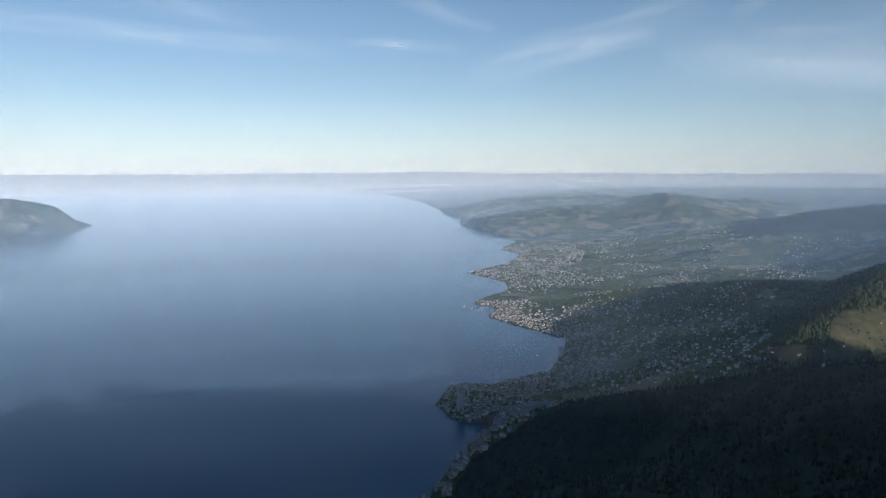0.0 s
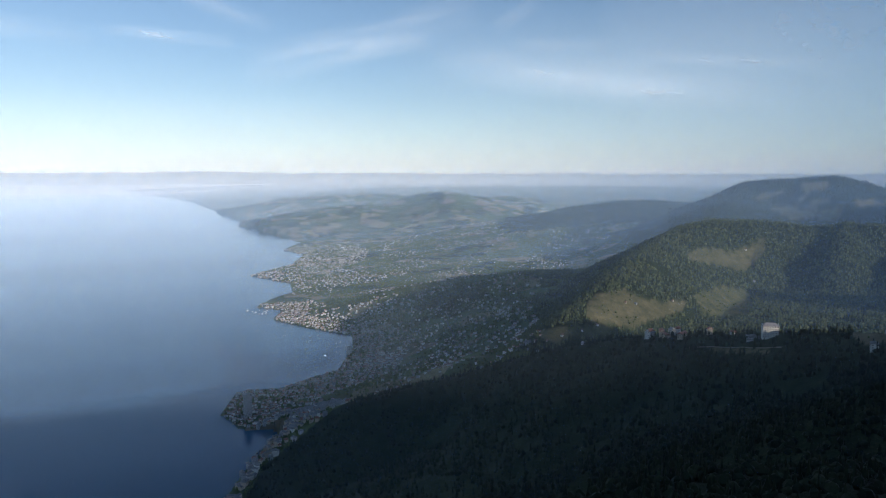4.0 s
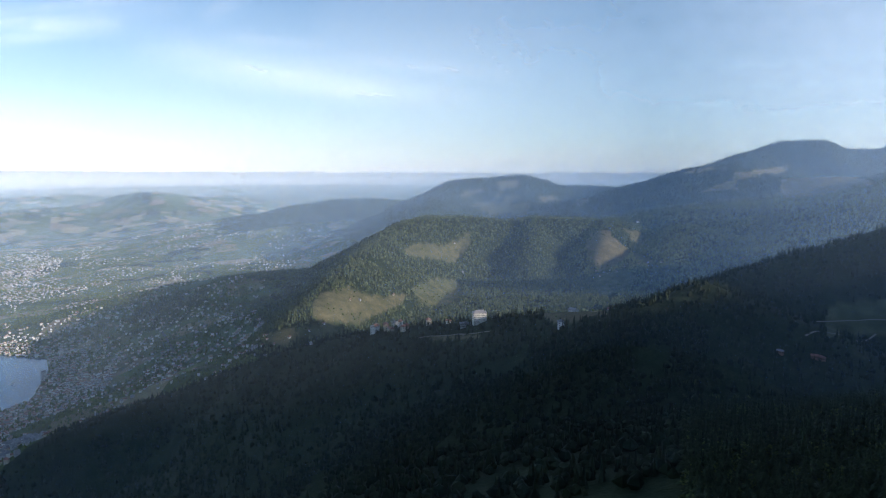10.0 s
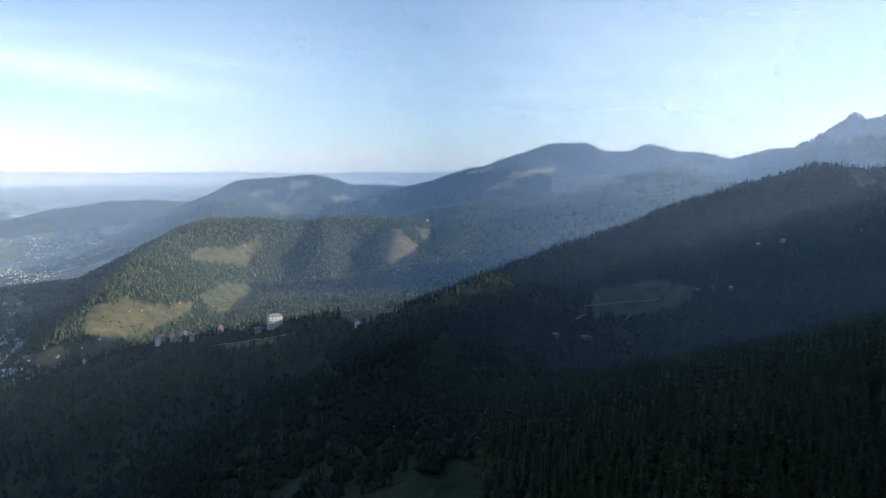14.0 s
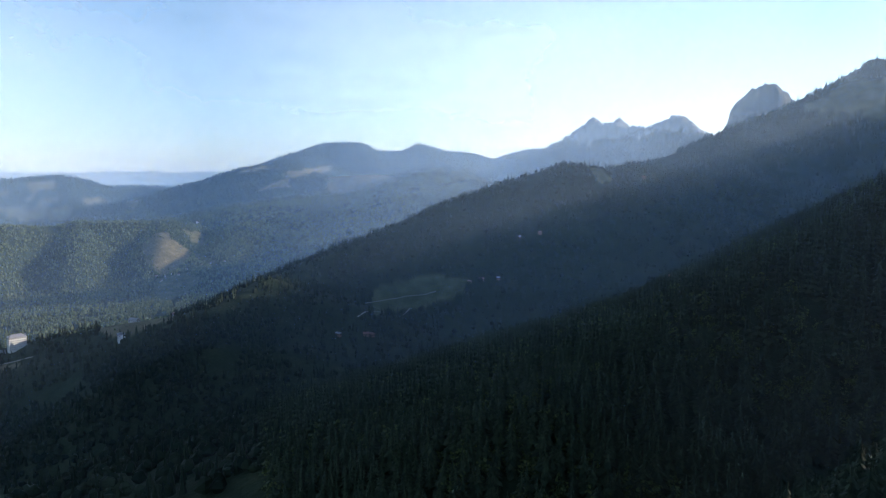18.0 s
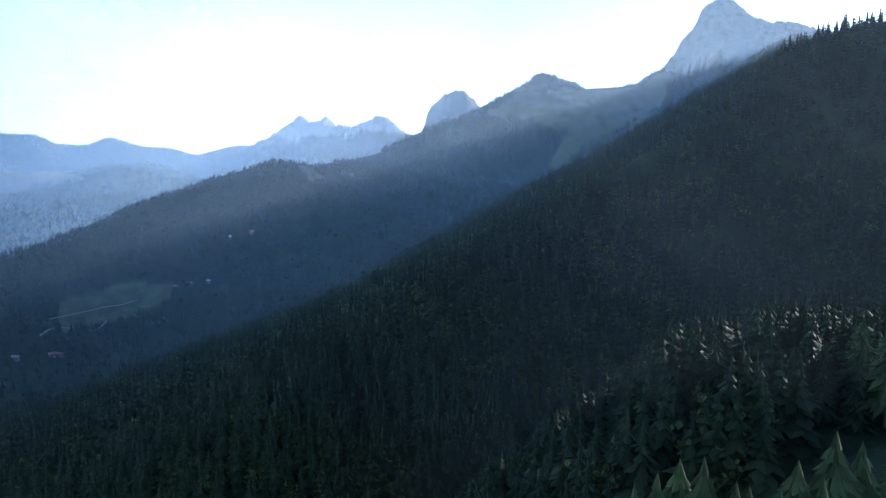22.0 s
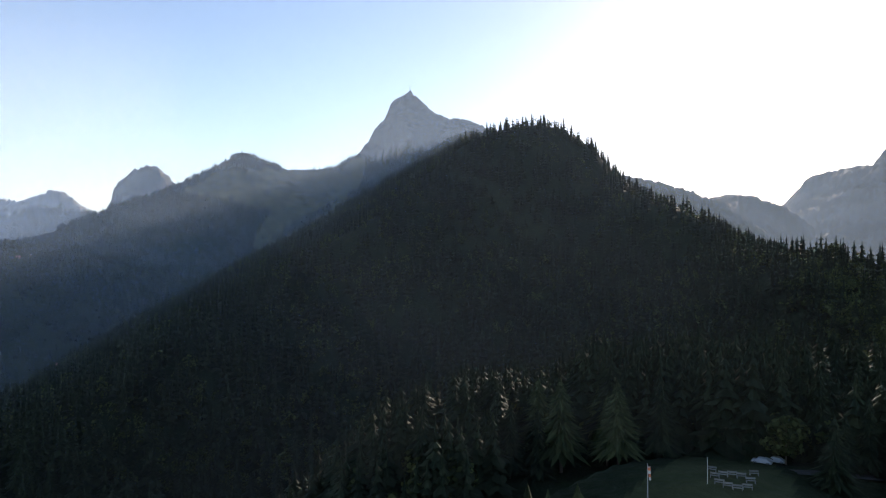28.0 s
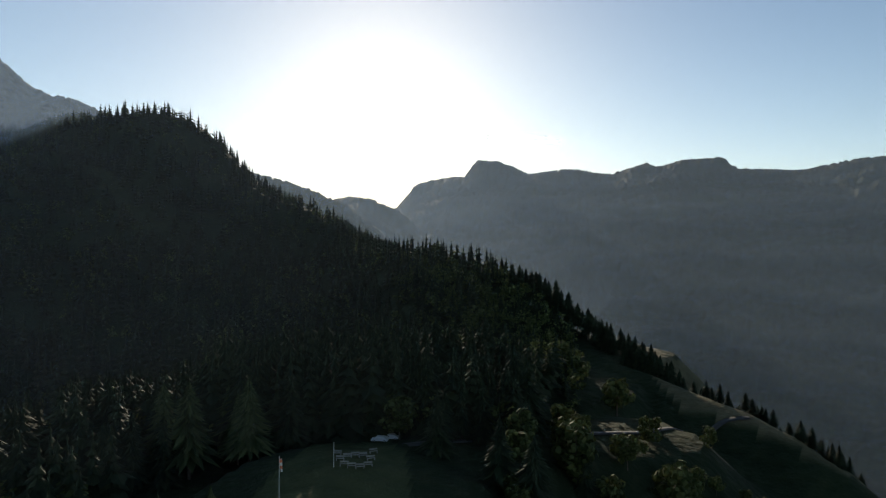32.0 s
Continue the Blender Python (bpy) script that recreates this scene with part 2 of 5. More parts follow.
WIDTH = {"upper_bank": 5.0, "terrace": 2.6, "bank": .8, "shoulder": 5.0, "spur": 9.0, "knob": 52.0}  # where a crest's gentle side breaks off
ROCKY = {"naye": .004, "jaman": .005, "verraux": .006, "valley_wall": .005, "valley_shoulder": .004, "dentlow": .001}  # how jagged a bare crest is
CAP = {"knob": 1.5,  "knoll": 1.6, "cubly": 1.6, "ahead_slope": 1.0}  # what the trees add to a wooded crest


def fbm(x, y, scale, octaves=5, seed=0.0):
    """Sum of rotated sine products: a cheap, seamless, rough field in about -1..1."""
    out, amp, tot = np.zeros_like(x), 1.0, 0.0
    px, py = x / scale + seed * 17.3, y / scale - seed * 9.1
    for k in range(octaves):
        a = 0.7 + 1.9 * k + seed
        u, w = px * math.cos(a) - py * math.sin(a), px * math.sin(a) + py * math.cos(a)
        out += amp * (np.sin(u * 1.7 + 1.3 * np.sin(w * 1.1 + seed + k)) * np.sin(w * 1.9 + 1.7 * np.sin(u * 0.8 + 2 * k)))
        tot += amp
        amp *= 0.52
        px, py = px * 2.03, py * 2.03
    return out / tot


def along(x, y, crest):
    """Distance to a crest line and its height at the nearest place."""
    best, high, total = np.full(x.shape, 1e9), np.zeros(x.shape), np.zeros(x.shape)
    pts = [place(*c) for c in crest]
    for (ax, ay, az), (bx, by, bz) in zip(pts, pts[1:]):
        dx, dy = bx - ax, by - ay
        s = np.clip(((x - ax) * dx + (y - ay) * dy) / (dx * dx + dy * dy), 0, 1)
        d = np.hypot(x - ax - s * dx, y - ay - s * dy)
        best = np.minimum(best, d)
        w = math.hypot(dx, dy) / (d * d + .01) ** 3.5
        high += w * (az + s * (bz - az))
        total += w
    return best, high / total


SHORE_XY = [(r * math.sin(radians(a)), r * math.cos(radians(a))) for a, r in SHORE]


def shore_side(x, y):
    """Signed distance to the lake's edge: positive on land."""
    best, inside = np.full(x.shape, 1e9), np.zeros(x.shape, bool)
    ring = SHORE_XY + [(6000, 6500), (6000, -3000), (-400, -3000)]
    for i, (ax, ay) in enumerate(ring):
        bx, by = ring[(i + 1) % len(ring)]
        if i < len(SHORE_XY) - 1:
            dx, dy = bx - ax, by - ay
            s = np.clip(((x - ax) * dx + (y - ay) * dy) / (dx * dx + dy * dy), 0, 1)
            best = np.minimum(best, np.hypot(x - ax - s * dx, y - ay - s * dy))
        hit = (ay > y) != (by > y)
        with np.errstate(divide="ignore", invalid="ignore"):
            inside ^= hit & (x < (bx - ax) * (y - ay) / (by - ay) + ax)
    return np.where(inside, best, -best)


def height(x, y):
    x, y = np.asarray(x, float), np.asarray(y, float)
    d = shore_side(x, y)
    r = np.hypot(x, y)
    land = np.clip(d, 0, None)
    z = np.where(d > 0, .25 + np.minimum(land * .055, 16) + np.clip((land - 250) * .03, 0, 22), -3)
    bear = np.degrees(np.arctan2(x, y)) % 360
    z = np.where((bear > 146) & (bear < 230) & (r > 60) & (d > 0), .6, z)  # the deep valley behind the crest
    hillside = np.where(bear > 140, 0, 1) * np.clip((560 - r) / 120, 0, 1) * np.clip((land - 14) / 110, 0, 1)  # the steep town slope above the bays
    z = z + 22 * hillside * hillside * (3 - 2 * hillside)
    z = z + np.where(d > 8, 1.5 * fbm(x, y, 90, 4, 3), 0) * np.clip(land / 60, 0, 1)
    shape = x.shape
    x, y, d, r, z = x.ravel(), y.ravel(), d.ravel(), r.ravel(), z.ravel()
    for name, (crest, fall, rough) in RIDGES.items():
        px, py, pz = zip(*(place(*c) for c in crest))
        reach = (max(pz) + 6) / fall + 40
        near = np.nonzero((x > min(px) - reach) & (x < max(px) + reach) & (y > min(py) - reach) & (y < max(py) + reach))[0]
        if len(near):
            z[near] = np.maximum(z[near], ridge_height(name, crest, fall, rough, x[near], y[near], d[near], r[near]))
    return z.reshape(shape)


def ridge_height(name, crest, fall, rough, x, y, d, r):
    dist, high = along(x, y, crest)
    jag = ROCKY.get(name, 0)
    soft = np.maximum(rough * (.3 if jag else 1.2), (.002 if jag else .012) * r)
    drop = fall * (np.sqrt(dist * dist + soft * soft) - soft)
    if name in WIDTH:
        drop += .8 * np.clip(dist - WIDTH[name], 0, None)
    if name == "knob":  # the valley cuts it off
        bear = np.degrees(np.arctan2(x - HOVER[0], y - HOVER[1])) % 360
        drop += np.clip(bear - 151, 0, 45) * .8 * np.clip((r - 30) / 8, 0, 1) * (bear < 240)
    if name in ("shoulder", "spur"):  # the far side falls away into the valley
        ca, cr = [c[0] for c in crest], [c[1] for c in crest]
        bear = np.degrees(np.arctan2(x - HOVER[0], y - HOVER[1])) % 360
        drop += .5 * np.clip(np.hypot(x - HOVER[0], y - HOVER[1]) - np.interp(bear, ca, cr) - 1, 0, 1e9)
    wob = fbm(x, y, max(rough * 9, 6), 5, len(name)) * rough * .55 * np.clip(dist / (rough * 4), 0.05, 1)
    if jag:  # broken rock: small teeth on the crest, gullies and ribs below
        wob += jag * r * fbm(x, y, r.mean() * .005, 4, 3.3) + rough * .7 * (1 - 2 * np.abs(fbm(x, y, rough * 5, 4, 7.7))) * np.clip(dist / (rough * 6), 0, 1)
    zi = high - drop + wob - CAP.get(name, 0)
    if name[:8] != "chablais" and name not in ("knob", "terrace", "ahead_slope", "jura"):
        zi = np.where(d > 0, zi, -3)
    return zi


# ---- the ground: one sheet in rings round the eye ----
def mesh_from(name, verts, faces, mats, smooth=True):
    me = bpy.data.meshes.new(name)
    verts, faces = np.asarray(verts, np.float32), np.asarray(faces, np.int32)
    n, k = faces.shape
    me.vertices.add(len(verts))
    me.vertices.foreach_set("co", verts.ravel())
    me.loops.add(n * k)
    me.loops.foreach_set("vertex_index", faces.ravel())
    me.polygons.add(n)
    me.polygons.foreach_set("loop_start", np.arange(0, n * k, k, dtype=np.int32))
    me.polygons.foreach_set("use_smooth", np.full(n, smooth))
    me.update(calc_edges=True)
    for m in mats:
        me.materials.append(m)
    return me


# clearings: nearest and farthest distance, dryness, and the outline as bearings and elevation angles
MEADOWS = []


def clearing(r0, r1, dryness, *outline):
    MEADOWS.append((outline, r0, r1, dryness))


clearing(330, 520, 0.4, (37.7, -6.3), (39.2, -5.7), (40.5, -6.1), (42.1, -5.5), (43.3, -4.8), (43.4, -5.8), (42.5, -7.2), (41.4, -7.6), (40.1, -7.2), (37.9, -6.9))
clearing(300, 520, 0.25, (38.2, -9.5), (40.5, -8.7), (42.3, -8.9), (42.8, -9.8), (42.5, -10.8), (40.4, -11.3), (39.1, -10.7))
clearing(205, 520, 0.5, (30.8, -9.7), (33.1, -9.3), (33.7, -9.9), (36.0, -10.2), (37.8, -10.1), (37.8, -10.8), (36.0, -11.6), (33.8, -12.6), (31.7, -12.4), (29.9, -11.8))
clearing(195, 480, 0.15, (28.9, -12.5), (32.1, -12.2), (32.7, -12.9), (31.2, -13.5), (29.0, -13.5))
clearing(195, 480, 0.5, (26.1, -13.1), (28.7, -12.5), (29.2, -13.2), (27.8, -14.2), (26.5, -13.8))
clearing(300, 520, 0.8, (52.8, -5.0), (54.4, -4.6), (56.2, -6.3), (56.1, -6.8), (55.1, -7.7), (53.7, -8.0), (53.0, -7.0), (52.6, -6.3))
clearing(300, 520, 0.45, (55.7, -4.6), (56.8, -4.7), (57.4, -5.4), (56.8, -5.9), (56.0, -5.4))
clearing(290, 500, 0.2, (53.5, -8.2), (55.9, -7.7), (56.9, -8.4), (55.5, -9.6), (54.0, -10.1), (53.3, -9.1))
clearing(290, 500, 0.3, (56.2, -6.3), (58.2, -6.9), (58.5, -7.6), (56.8, -7.3))
clearing(110, 190, 1, (49.1, -11.2), (51.6, -10.9), (54.4, -11.0), (54.7, -11.5), (52.5, -12.0), (50.6, -12.3), (49.6, -11.9))
clearing(140, 205, 0.8, (39.4, -13.6), (44.3, -13.4), (44.0, -13.8), (40.3, -14.0))
clearing(215, 330, 0.3, (20.5, -15.1), (22.3, -15.1), (22.4, -15.5), (21.1, -15.5))
clearing(500, 640, 0.9, (66.9, -0.4), (70.7, -0.1), (73.2, -0.6), (72.6, -1.2), (69.4, -1.8), (67.5, -2.2), (66.8, -1.6))
clearing(540, 720, 0.85, (63.6, 0.0), (67.0, 0.5), (67.3, 0.1), (65.4, -0.3), (63.6, -0.5))
clearing(520, 720, 0.8, (63.0, -0.7), (63.9, -0.5), (64.1, -1.2), (62.5, -1.4), (61.3, -1.5))
clearing(540, 720, 0.8, (59.8, 0.1), (61.8, 0.4), (63.2, 0.3), (61.4, 0.1), (60.0, -0.1))
clearing(560, 760, 0.8, (45.2, -0.9), (47.0, -0.6), (47.4, -1.0), (45.6, -1.5))
clearing(560, 760, 0.7, (42.4, -1.6), (44.3, -1.4), (43.5, -2.0), (42.1, -2.1))
clearing(560, 760, 0.7, (48.8, -2.0), (50.2, -1.8), (50.4, -2.3), (49.3, -2.5))
clearing(560, 830, 0.8, (51.6, -2.2), (52.8, -2.0), (52.7, -2.5), (51.9, -2.7))
clearing(560, 760, 0.45, (43.3, -2.5), (47.9, -2.6), (47.7, -3.6), (45.1, -3.6))
clearing(560, 760, 0.5, (45.1, -1.8), (47.5, -1.8), (47.0, -2.2), (45.3, -2.2))
clearing(70, 175, 0.12, (70.6, -9.6), (75.2, -8.5), (78.5, -8.9), (77.8, -10.3), (74.5, -11.2), (70.5, -11.9))
clearing(195, 260, 0.4, (88.4, 0.2), (89.4, 0.1), (90.2, -0.7), (89.1, -1.1))
clearing(270, 440, 0.3, (103.1, 4.3), (106.3, 6.3), (110.8, 6.4), (115.3, 6.4), (117.9, 7.9), (117.2, 4.9), (113.2, 2.7), (108.6, 0.3), (110.0, 3.2), (105.8, 3.9))
clearing(200, 420, 0.2, (108.6, 0.4), (113.2, 1.7), (115.8, 4.2), (116.7, 4.4), (113.6, 0.7), (110.0, -0.9))
clearing(8.5, 17.6, 0, (136.1, -21.0), (140.0, -17.4), (143.1, -15.6), (148.0, -15.3), (150.4, -16.6), (150.8, -23.7), (134.3, -26.7))
clearing(12, 40, 0.75, (169.6, -7.1), (172.2, -8.5), (177.1, -10.3), (181.7, -12.5), (186.9, -15.1), (189.3, -16.6), (188.0, -18.6), (186.9, -16.8), (182.1, -14.9), (177.1, -13.4), (173.0, -12.5), (170.9, -10.2))
clearing(250, 420, .3, (12.9, -14.4), (15.4, -14.2), (16.2, -14.7), (13.6, -15.1))


def within(a, e, outline):
    """Which of the places lie inside an outline."""
    inside = np.zeros(a.shape, bool)
    for (a0, e0), (a1, e1) in zip(outline, outline[1:] + outline[:1]):
        hit = (e0 > e) != (e1 > e)
        inside ^= hit & (a < (a1 - a0) * (e - e0) / ((e1 - e0) or 1e-9) + a0)
    return inside


def cover(x, y, z):
    """Land cover at places: shares of meadow, farmland, rock; the rest is forest."""
    hx_, hy_ = x - HOVER[0], y - HOVER[1]
    az, r = np.degrees(np.arctan2(hx_, hy_)), np.hypot(hx_, hy_)
    az = np.where(az < -120, az + 360, az)
    el = np.degrees(np.arctan2(z - EYE - HOVER[2], r))
    meadow, dry = np.zeros_like(x), np.zeros_like(x)
    far = np.clip(r / 200, .3, 1)
    wa, we = az + .36 * far * fbm(x, y, 13, 5, 14), el + .2 * far * fbm(x, y, 9, 5, 15)
    for outline, r0, r1, dr in MEADOWS:
        oa, oe = zip(*outline)
        k = np.nonzero((wa > min(oa)) & (wa < max(oa)) & (we > min(oe)) & (we < max(oe)) & (r > r0) & (r < r1))
        m = within(wa[k], we[k], outline)
        meadow[k] = np.where(m, 1.0, meadow[k])
        dry[k] = np.where(m, dr, dry[k])
    d = shore_side(x, y)
    patch = fbm(x, y, 55, 5, 5) + .5 * fbm(x, y, 13, 3, 6)
    # the gentle land between lake and hills is fields and gardens, with woods on the steep parts
    plain = (az < 62) & (r > 240) & (d > 0) & (z < 8 + 22 * np.clip((600 - r) / 60, 0, 1) * np.clip((31 - az + 6 * patch) / 9, 0, 1) + .085 * np.clip(d, 0, 600) + np.clip(r - 900, 0, 1e9) * .05) & (patch < .42)
    plain |= (r > 1000) & (az < 62) & (az > -12) & (patch < .3)
    plain |= (r > 1500) & (az < 62) & (az > -20)
    plain |= (d > 0) & (d < 40) & (r > 225) & (r < 560) & (z < 7)
    plain |= (d > 0) & (d < np.clip((r - 190) * .6, 7, 45)) & (r > 185) & (r < 345) & (z < 22) & (patch < .5)
    plain |= (az < -15) & (r > 900) & (patch < -.1)
    farm = plain.astype(float)
    rough = fbm(x, y, 30, 5, 8)
    rock = np.zeros_like(x)
    rock = np.where((az > 112) & (az < 132) & (r > 370) & (r < 500) & (z > 148 + 9 * rough), 1.0, rock)
    rock = np.where((az > 97) & (az < 106) & (r > 440) & (r < 500) & (z > 122 + 6 * rough), 1.0, rock)
    rock = np.where((az > 84) & (az < 99) & (r > 640) & (z > 132 + 9 * rough), 1.0, rock)
    return meadow, dry, farm * (1 - meadow), rock


def ground_material():
    m, nt, out = material("ground")
    att = nt.nodes.new("ShaderNodeAttribute")
    att.attribute_name = "cover"
    sep = node(nt, "ShaderNodeSeparateColor", Color=att.outputs["Color"])
    o = coords(nt)
    fine, mid, big = noise_tex(nt, 2.2, 5, o), noise_tex(nt, .25, 5, o), noise_tex(nt, .03, 4, o)
    vary = calc(nt, "ADD", calc(nt, "MULTIPLY", fine, .45), calc(nt, "MULTIPLY", mid, .55))
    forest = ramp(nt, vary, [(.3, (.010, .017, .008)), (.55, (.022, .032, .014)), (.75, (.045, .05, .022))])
    green = ramp(nt, vary, [(.3, (.028, .04, .017)), (.7, (.075, .088, .036))])
    straw = ramp(nt, vary, [(.3, (.085, .07, .04)), (.7, (.19, .155, .09))])
    meadow = mix(nt, calc(nt, "ADD", att.outputs["Alpha"], calc(nt, "MULTIPLY", calc(nt, "SUBTRACT", mid, .5), .8)), green, straw)
    cells = node(nt, "ShaderNodeTexVoronoi", Scale=.045)
    warp = node(nt, "ShaderNodeVectorMath", i0=o, i1=(1, 1, 0))
    warp.operation = "MULTIPLY"
    nt.links.new(warp.outputs[0], cells.inputs["Vector"])
    pick = node(nt, "ShaderNodeSeparateColor", Color=cells.outputs["Color"])
    field = ramp(nt, pick.outputs[0], [(.0, (.03, .045, .018)), (.22, (.07, .10, .03)), (.45, (.10, .125, .045)), (.62, (.06, .075, .03)), (.8, (.34, .26, .15)), (1, (.22, .15, .10))])
    gardens = ramp(nt, mid, [(.35, (.025, .04, .015)), (.6, (.09, .10, .045))])
    farm = mix(nt, calc(nt, "MULTIPLY", fine, .8), field, gardens)
    stone = ramp(nt, noise_tex(nt, .35, 8, o, .7), [(.3, (.10, .10, .09)), (.55, (.22, .21, .19)), (.75, (.12, .13, .08))])
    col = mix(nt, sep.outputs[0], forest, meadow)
    col = mix(nt, sep.outputs[1], col, farm)
    col = mix(nt, sep.outputs[2], col, stone)
    bump = node(nt, "ShaderNodeBump", Strength=.6, Distance=.6, Height=vary)
    b = node(nt, "ShaderNodeBsdfPrincipled", Base_Color=col, Roughness=.95, Normal=bump.outputs[0])
    b.inputs["Specular IOR Level"].default_value = .1
    nt.links.new(b.outputs[0], out.inputs[0])
    return m


AZ = np.concatenate([np.arange(-46, -34, 1.0), np.arange(-34, 190, .145), np.arange(190, 314, 4.0)])
RR = np.concatenate([[.2, 1.0, 2.0], np.geomspace(3, 24, 50), np.geomspace(24.5, 140, 95), np.geomspace(142, 1100, 200), np.geomspace(1120, 4950, 50)[:-1],
                     np.arange(466, 482, 2.0), np.arange(414, 428, 2.0), np.arange(996, 1012, 2.5), np.arange(846, 872, 4.0), np.arange(212, 240, 2.0), [4950.0]])
RR = np.unique(np.round(RR, 2))
ga, gr = np.meshgrid(np.radians(AZ), RR)
gx, gy = gr * np.sin(ga), gr * np.cos(ga)
gz = height(gx, gy)
nr, na = gx.shape
ii, jj = np.meshgrid(np.arange(nr - 1), np.arange(na), indexing="ij")
j2 = (jj + 1) % na
quads = np.stack([ii * na + jj, (ii + 1) * na + jj, (ii + 1) * na + j2, ii * na + j2], -1).reshape(-1, 4)
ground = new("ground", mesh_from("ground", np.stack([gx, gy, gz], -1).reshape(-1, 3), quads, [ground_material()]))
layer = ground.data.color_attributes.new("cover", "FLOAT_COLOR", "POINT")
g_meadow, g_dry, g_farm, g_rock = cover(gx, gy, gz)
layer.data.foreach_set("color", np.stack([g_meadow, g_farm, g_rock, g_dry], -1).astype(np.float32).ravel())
tagged(ground, "mountain and lakeside land with forest, meadows and fields", "ground", kind="structure")
LOG_R = np.log(RR)


def ground_z(x, y):
    """Height of the built sheet, between its corners."""
    a = np.degrees(np.arctan2(x, y))
    a = np.where(a < -46, a + 360, a)
    fj = np.interp(a, AZ, np.arange(na))
    fi = np.interp(np.log(np.maximum(np.hypot(x, y), 1.0)), LOG_R, np.arange(nr))
    i0, j0 = np.clip(fi.astype(int), 0, nr - 2), np.clip(fj.astype(int), 0, na - 2)
    u, w = fi - i0, fj - j0
    return (gz[i0, j0] * (1 - u) * (1 - w) + gz[i0 + 1, j0] * u * (1 - w) + gz[i0, j0 + 1] * (1 - u) * w + gz[i0 + 1, j0 + 1] * u * w)


# ---- the lake ----
m, nt, out = material("water")
n1 = noise_tex(nt, .05, 4)
n2 = noise_tex(nt, 1.2, 3)
bump = node(nt, "ShaderNodeBump", Strength=.12, Distance=1.0, Height=calc(nt, "ADD", calc(nt, "MULTIPLY", n2, .1), calc(nt, "MULTIPLY", n1, .5)))
w = node(nt, "ShaderNodeBsdfPrincipled", Base_Color=(.006, .055, .12, 1), Roughness=.18, IOR=1.33, Specular_IOR_Level=.35, Normal=bump.outputs[0])
nt.links.new(w.outputs[0], out.inputs[0])
water_mat = m
rim = [(4950 * math.sin(radians(a)), 4950 * math.cos(radians(a)), 0.0) for a in range(-120, 121, 2)]
lake = new("lake", bpy.data.meshes.new("lake"))
bm = bmesh.new()
bm.faces.new([bm.verts.new(p) for p in rim])
bmesh.ops.recalc_face_normals(bm, faces=bm.faces)
if bm.faces[:][0].normal.z < 0:
    bmesh.ops.reverse_faces(bm, faces=bm.faces)
bm.to_mesh(lake.data)
lake.data.materials.append(water_mat)
tagged(lake, "wide calm blue lake with faint ripples", "lake", kind="structure")


def lit_air(nt, color, up):
    """Scatters light that falls from above, whichever side of the sheet it meets."""
    a = node(nt, "ShaderNodeBsdfDiffuse", Color=(*color, 1), Normal=up)
    b = node(nt, "ShaderNodeBsdfTranslucent", Color=(*color, 1), Normal=-up)
    return node(nt, "ShaderNodeAddShader", i0=a.outputs[0], i1=b.outputs[0])


# ---- haze: tinted see-through sheets stand in for hazy air, denser low over the lake ----
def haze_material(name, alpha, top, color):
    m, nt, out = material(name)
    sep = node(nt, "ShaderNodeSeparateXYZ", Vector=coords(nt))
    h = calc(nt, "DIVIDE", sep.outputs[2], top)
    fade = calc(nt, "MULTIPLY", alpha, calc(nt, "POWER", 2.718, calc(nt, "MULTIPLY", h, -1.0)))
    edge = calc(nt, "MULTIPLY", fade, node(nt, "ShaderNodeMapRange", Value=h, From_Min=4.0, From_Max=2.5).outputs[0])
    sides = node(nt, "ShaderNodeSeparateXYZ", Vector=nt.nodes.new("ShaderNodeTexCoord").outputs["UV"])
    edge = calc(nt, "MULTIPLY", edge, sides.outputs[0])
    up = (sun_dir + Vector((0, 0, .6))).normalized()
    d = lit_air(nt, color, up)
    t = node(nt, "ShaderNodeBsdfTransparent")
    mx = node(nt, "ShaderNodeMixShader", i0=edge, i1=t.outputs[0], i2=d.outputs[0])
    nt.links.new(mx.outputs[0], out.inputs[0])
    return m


def haze_ring(r, alpha, top, a0=-50, a1=195, blend=0.0):
    steps = np.arange(a0, a1 + .1, 1.5)
    cx, cy = .05 * r * math.sin(r * 1.7), .05 * r * math.cos(r * 2.3)  # no two veils share a centre
    me_v = []
    for a in steps:
        x, y = cx + r * math.sin(radians(a)), cy + r * math.cos(radians(a))
        me_v += [(x, y, -5), (x, y, top * 4)]
    me_f = [(2 * i, 2 * i + 1, 2 * i + 3, 2 * i + 2) for i in range(len(steps) - 1)]
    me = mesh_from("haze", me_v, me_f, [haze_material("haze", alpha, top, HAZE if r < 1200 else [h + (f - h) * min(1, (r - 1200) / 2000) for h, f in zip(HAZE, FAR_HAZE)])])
    share = np.clip((steps - a0) / blend, 0, 1) * np.clip((a1 - steps) / (blend if a1 < 190 else 1e-3), 0, 1) if blend else np.ones(len(steps))
    uv = me.uv_layers.new(name="UVMap")
    uv.data.foreach_set("uv", np.array([(share[k // 2], .5) for k in np.asarray(me_f).ravel()], np.float32).ravel())
    ob = new("haze", me)
    ob.visible_shadow = False
    return tagged(ob, "thin blue sheet standing in for morning haze over lake and valleys", "haze", "veils of haze", "stuff")


# haze painted as sheet colour: blue near, whiter with distance
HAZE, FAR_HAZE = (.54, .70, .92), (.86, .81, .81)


def rings(r, r1, dens, growth):
    while r < r1:
        step = r * growth
        k = dens * min(1, .45 + r / 900)
        yield r, 1 - math.exp(-k * step), min(150, 75 + r * .06)
        r += step


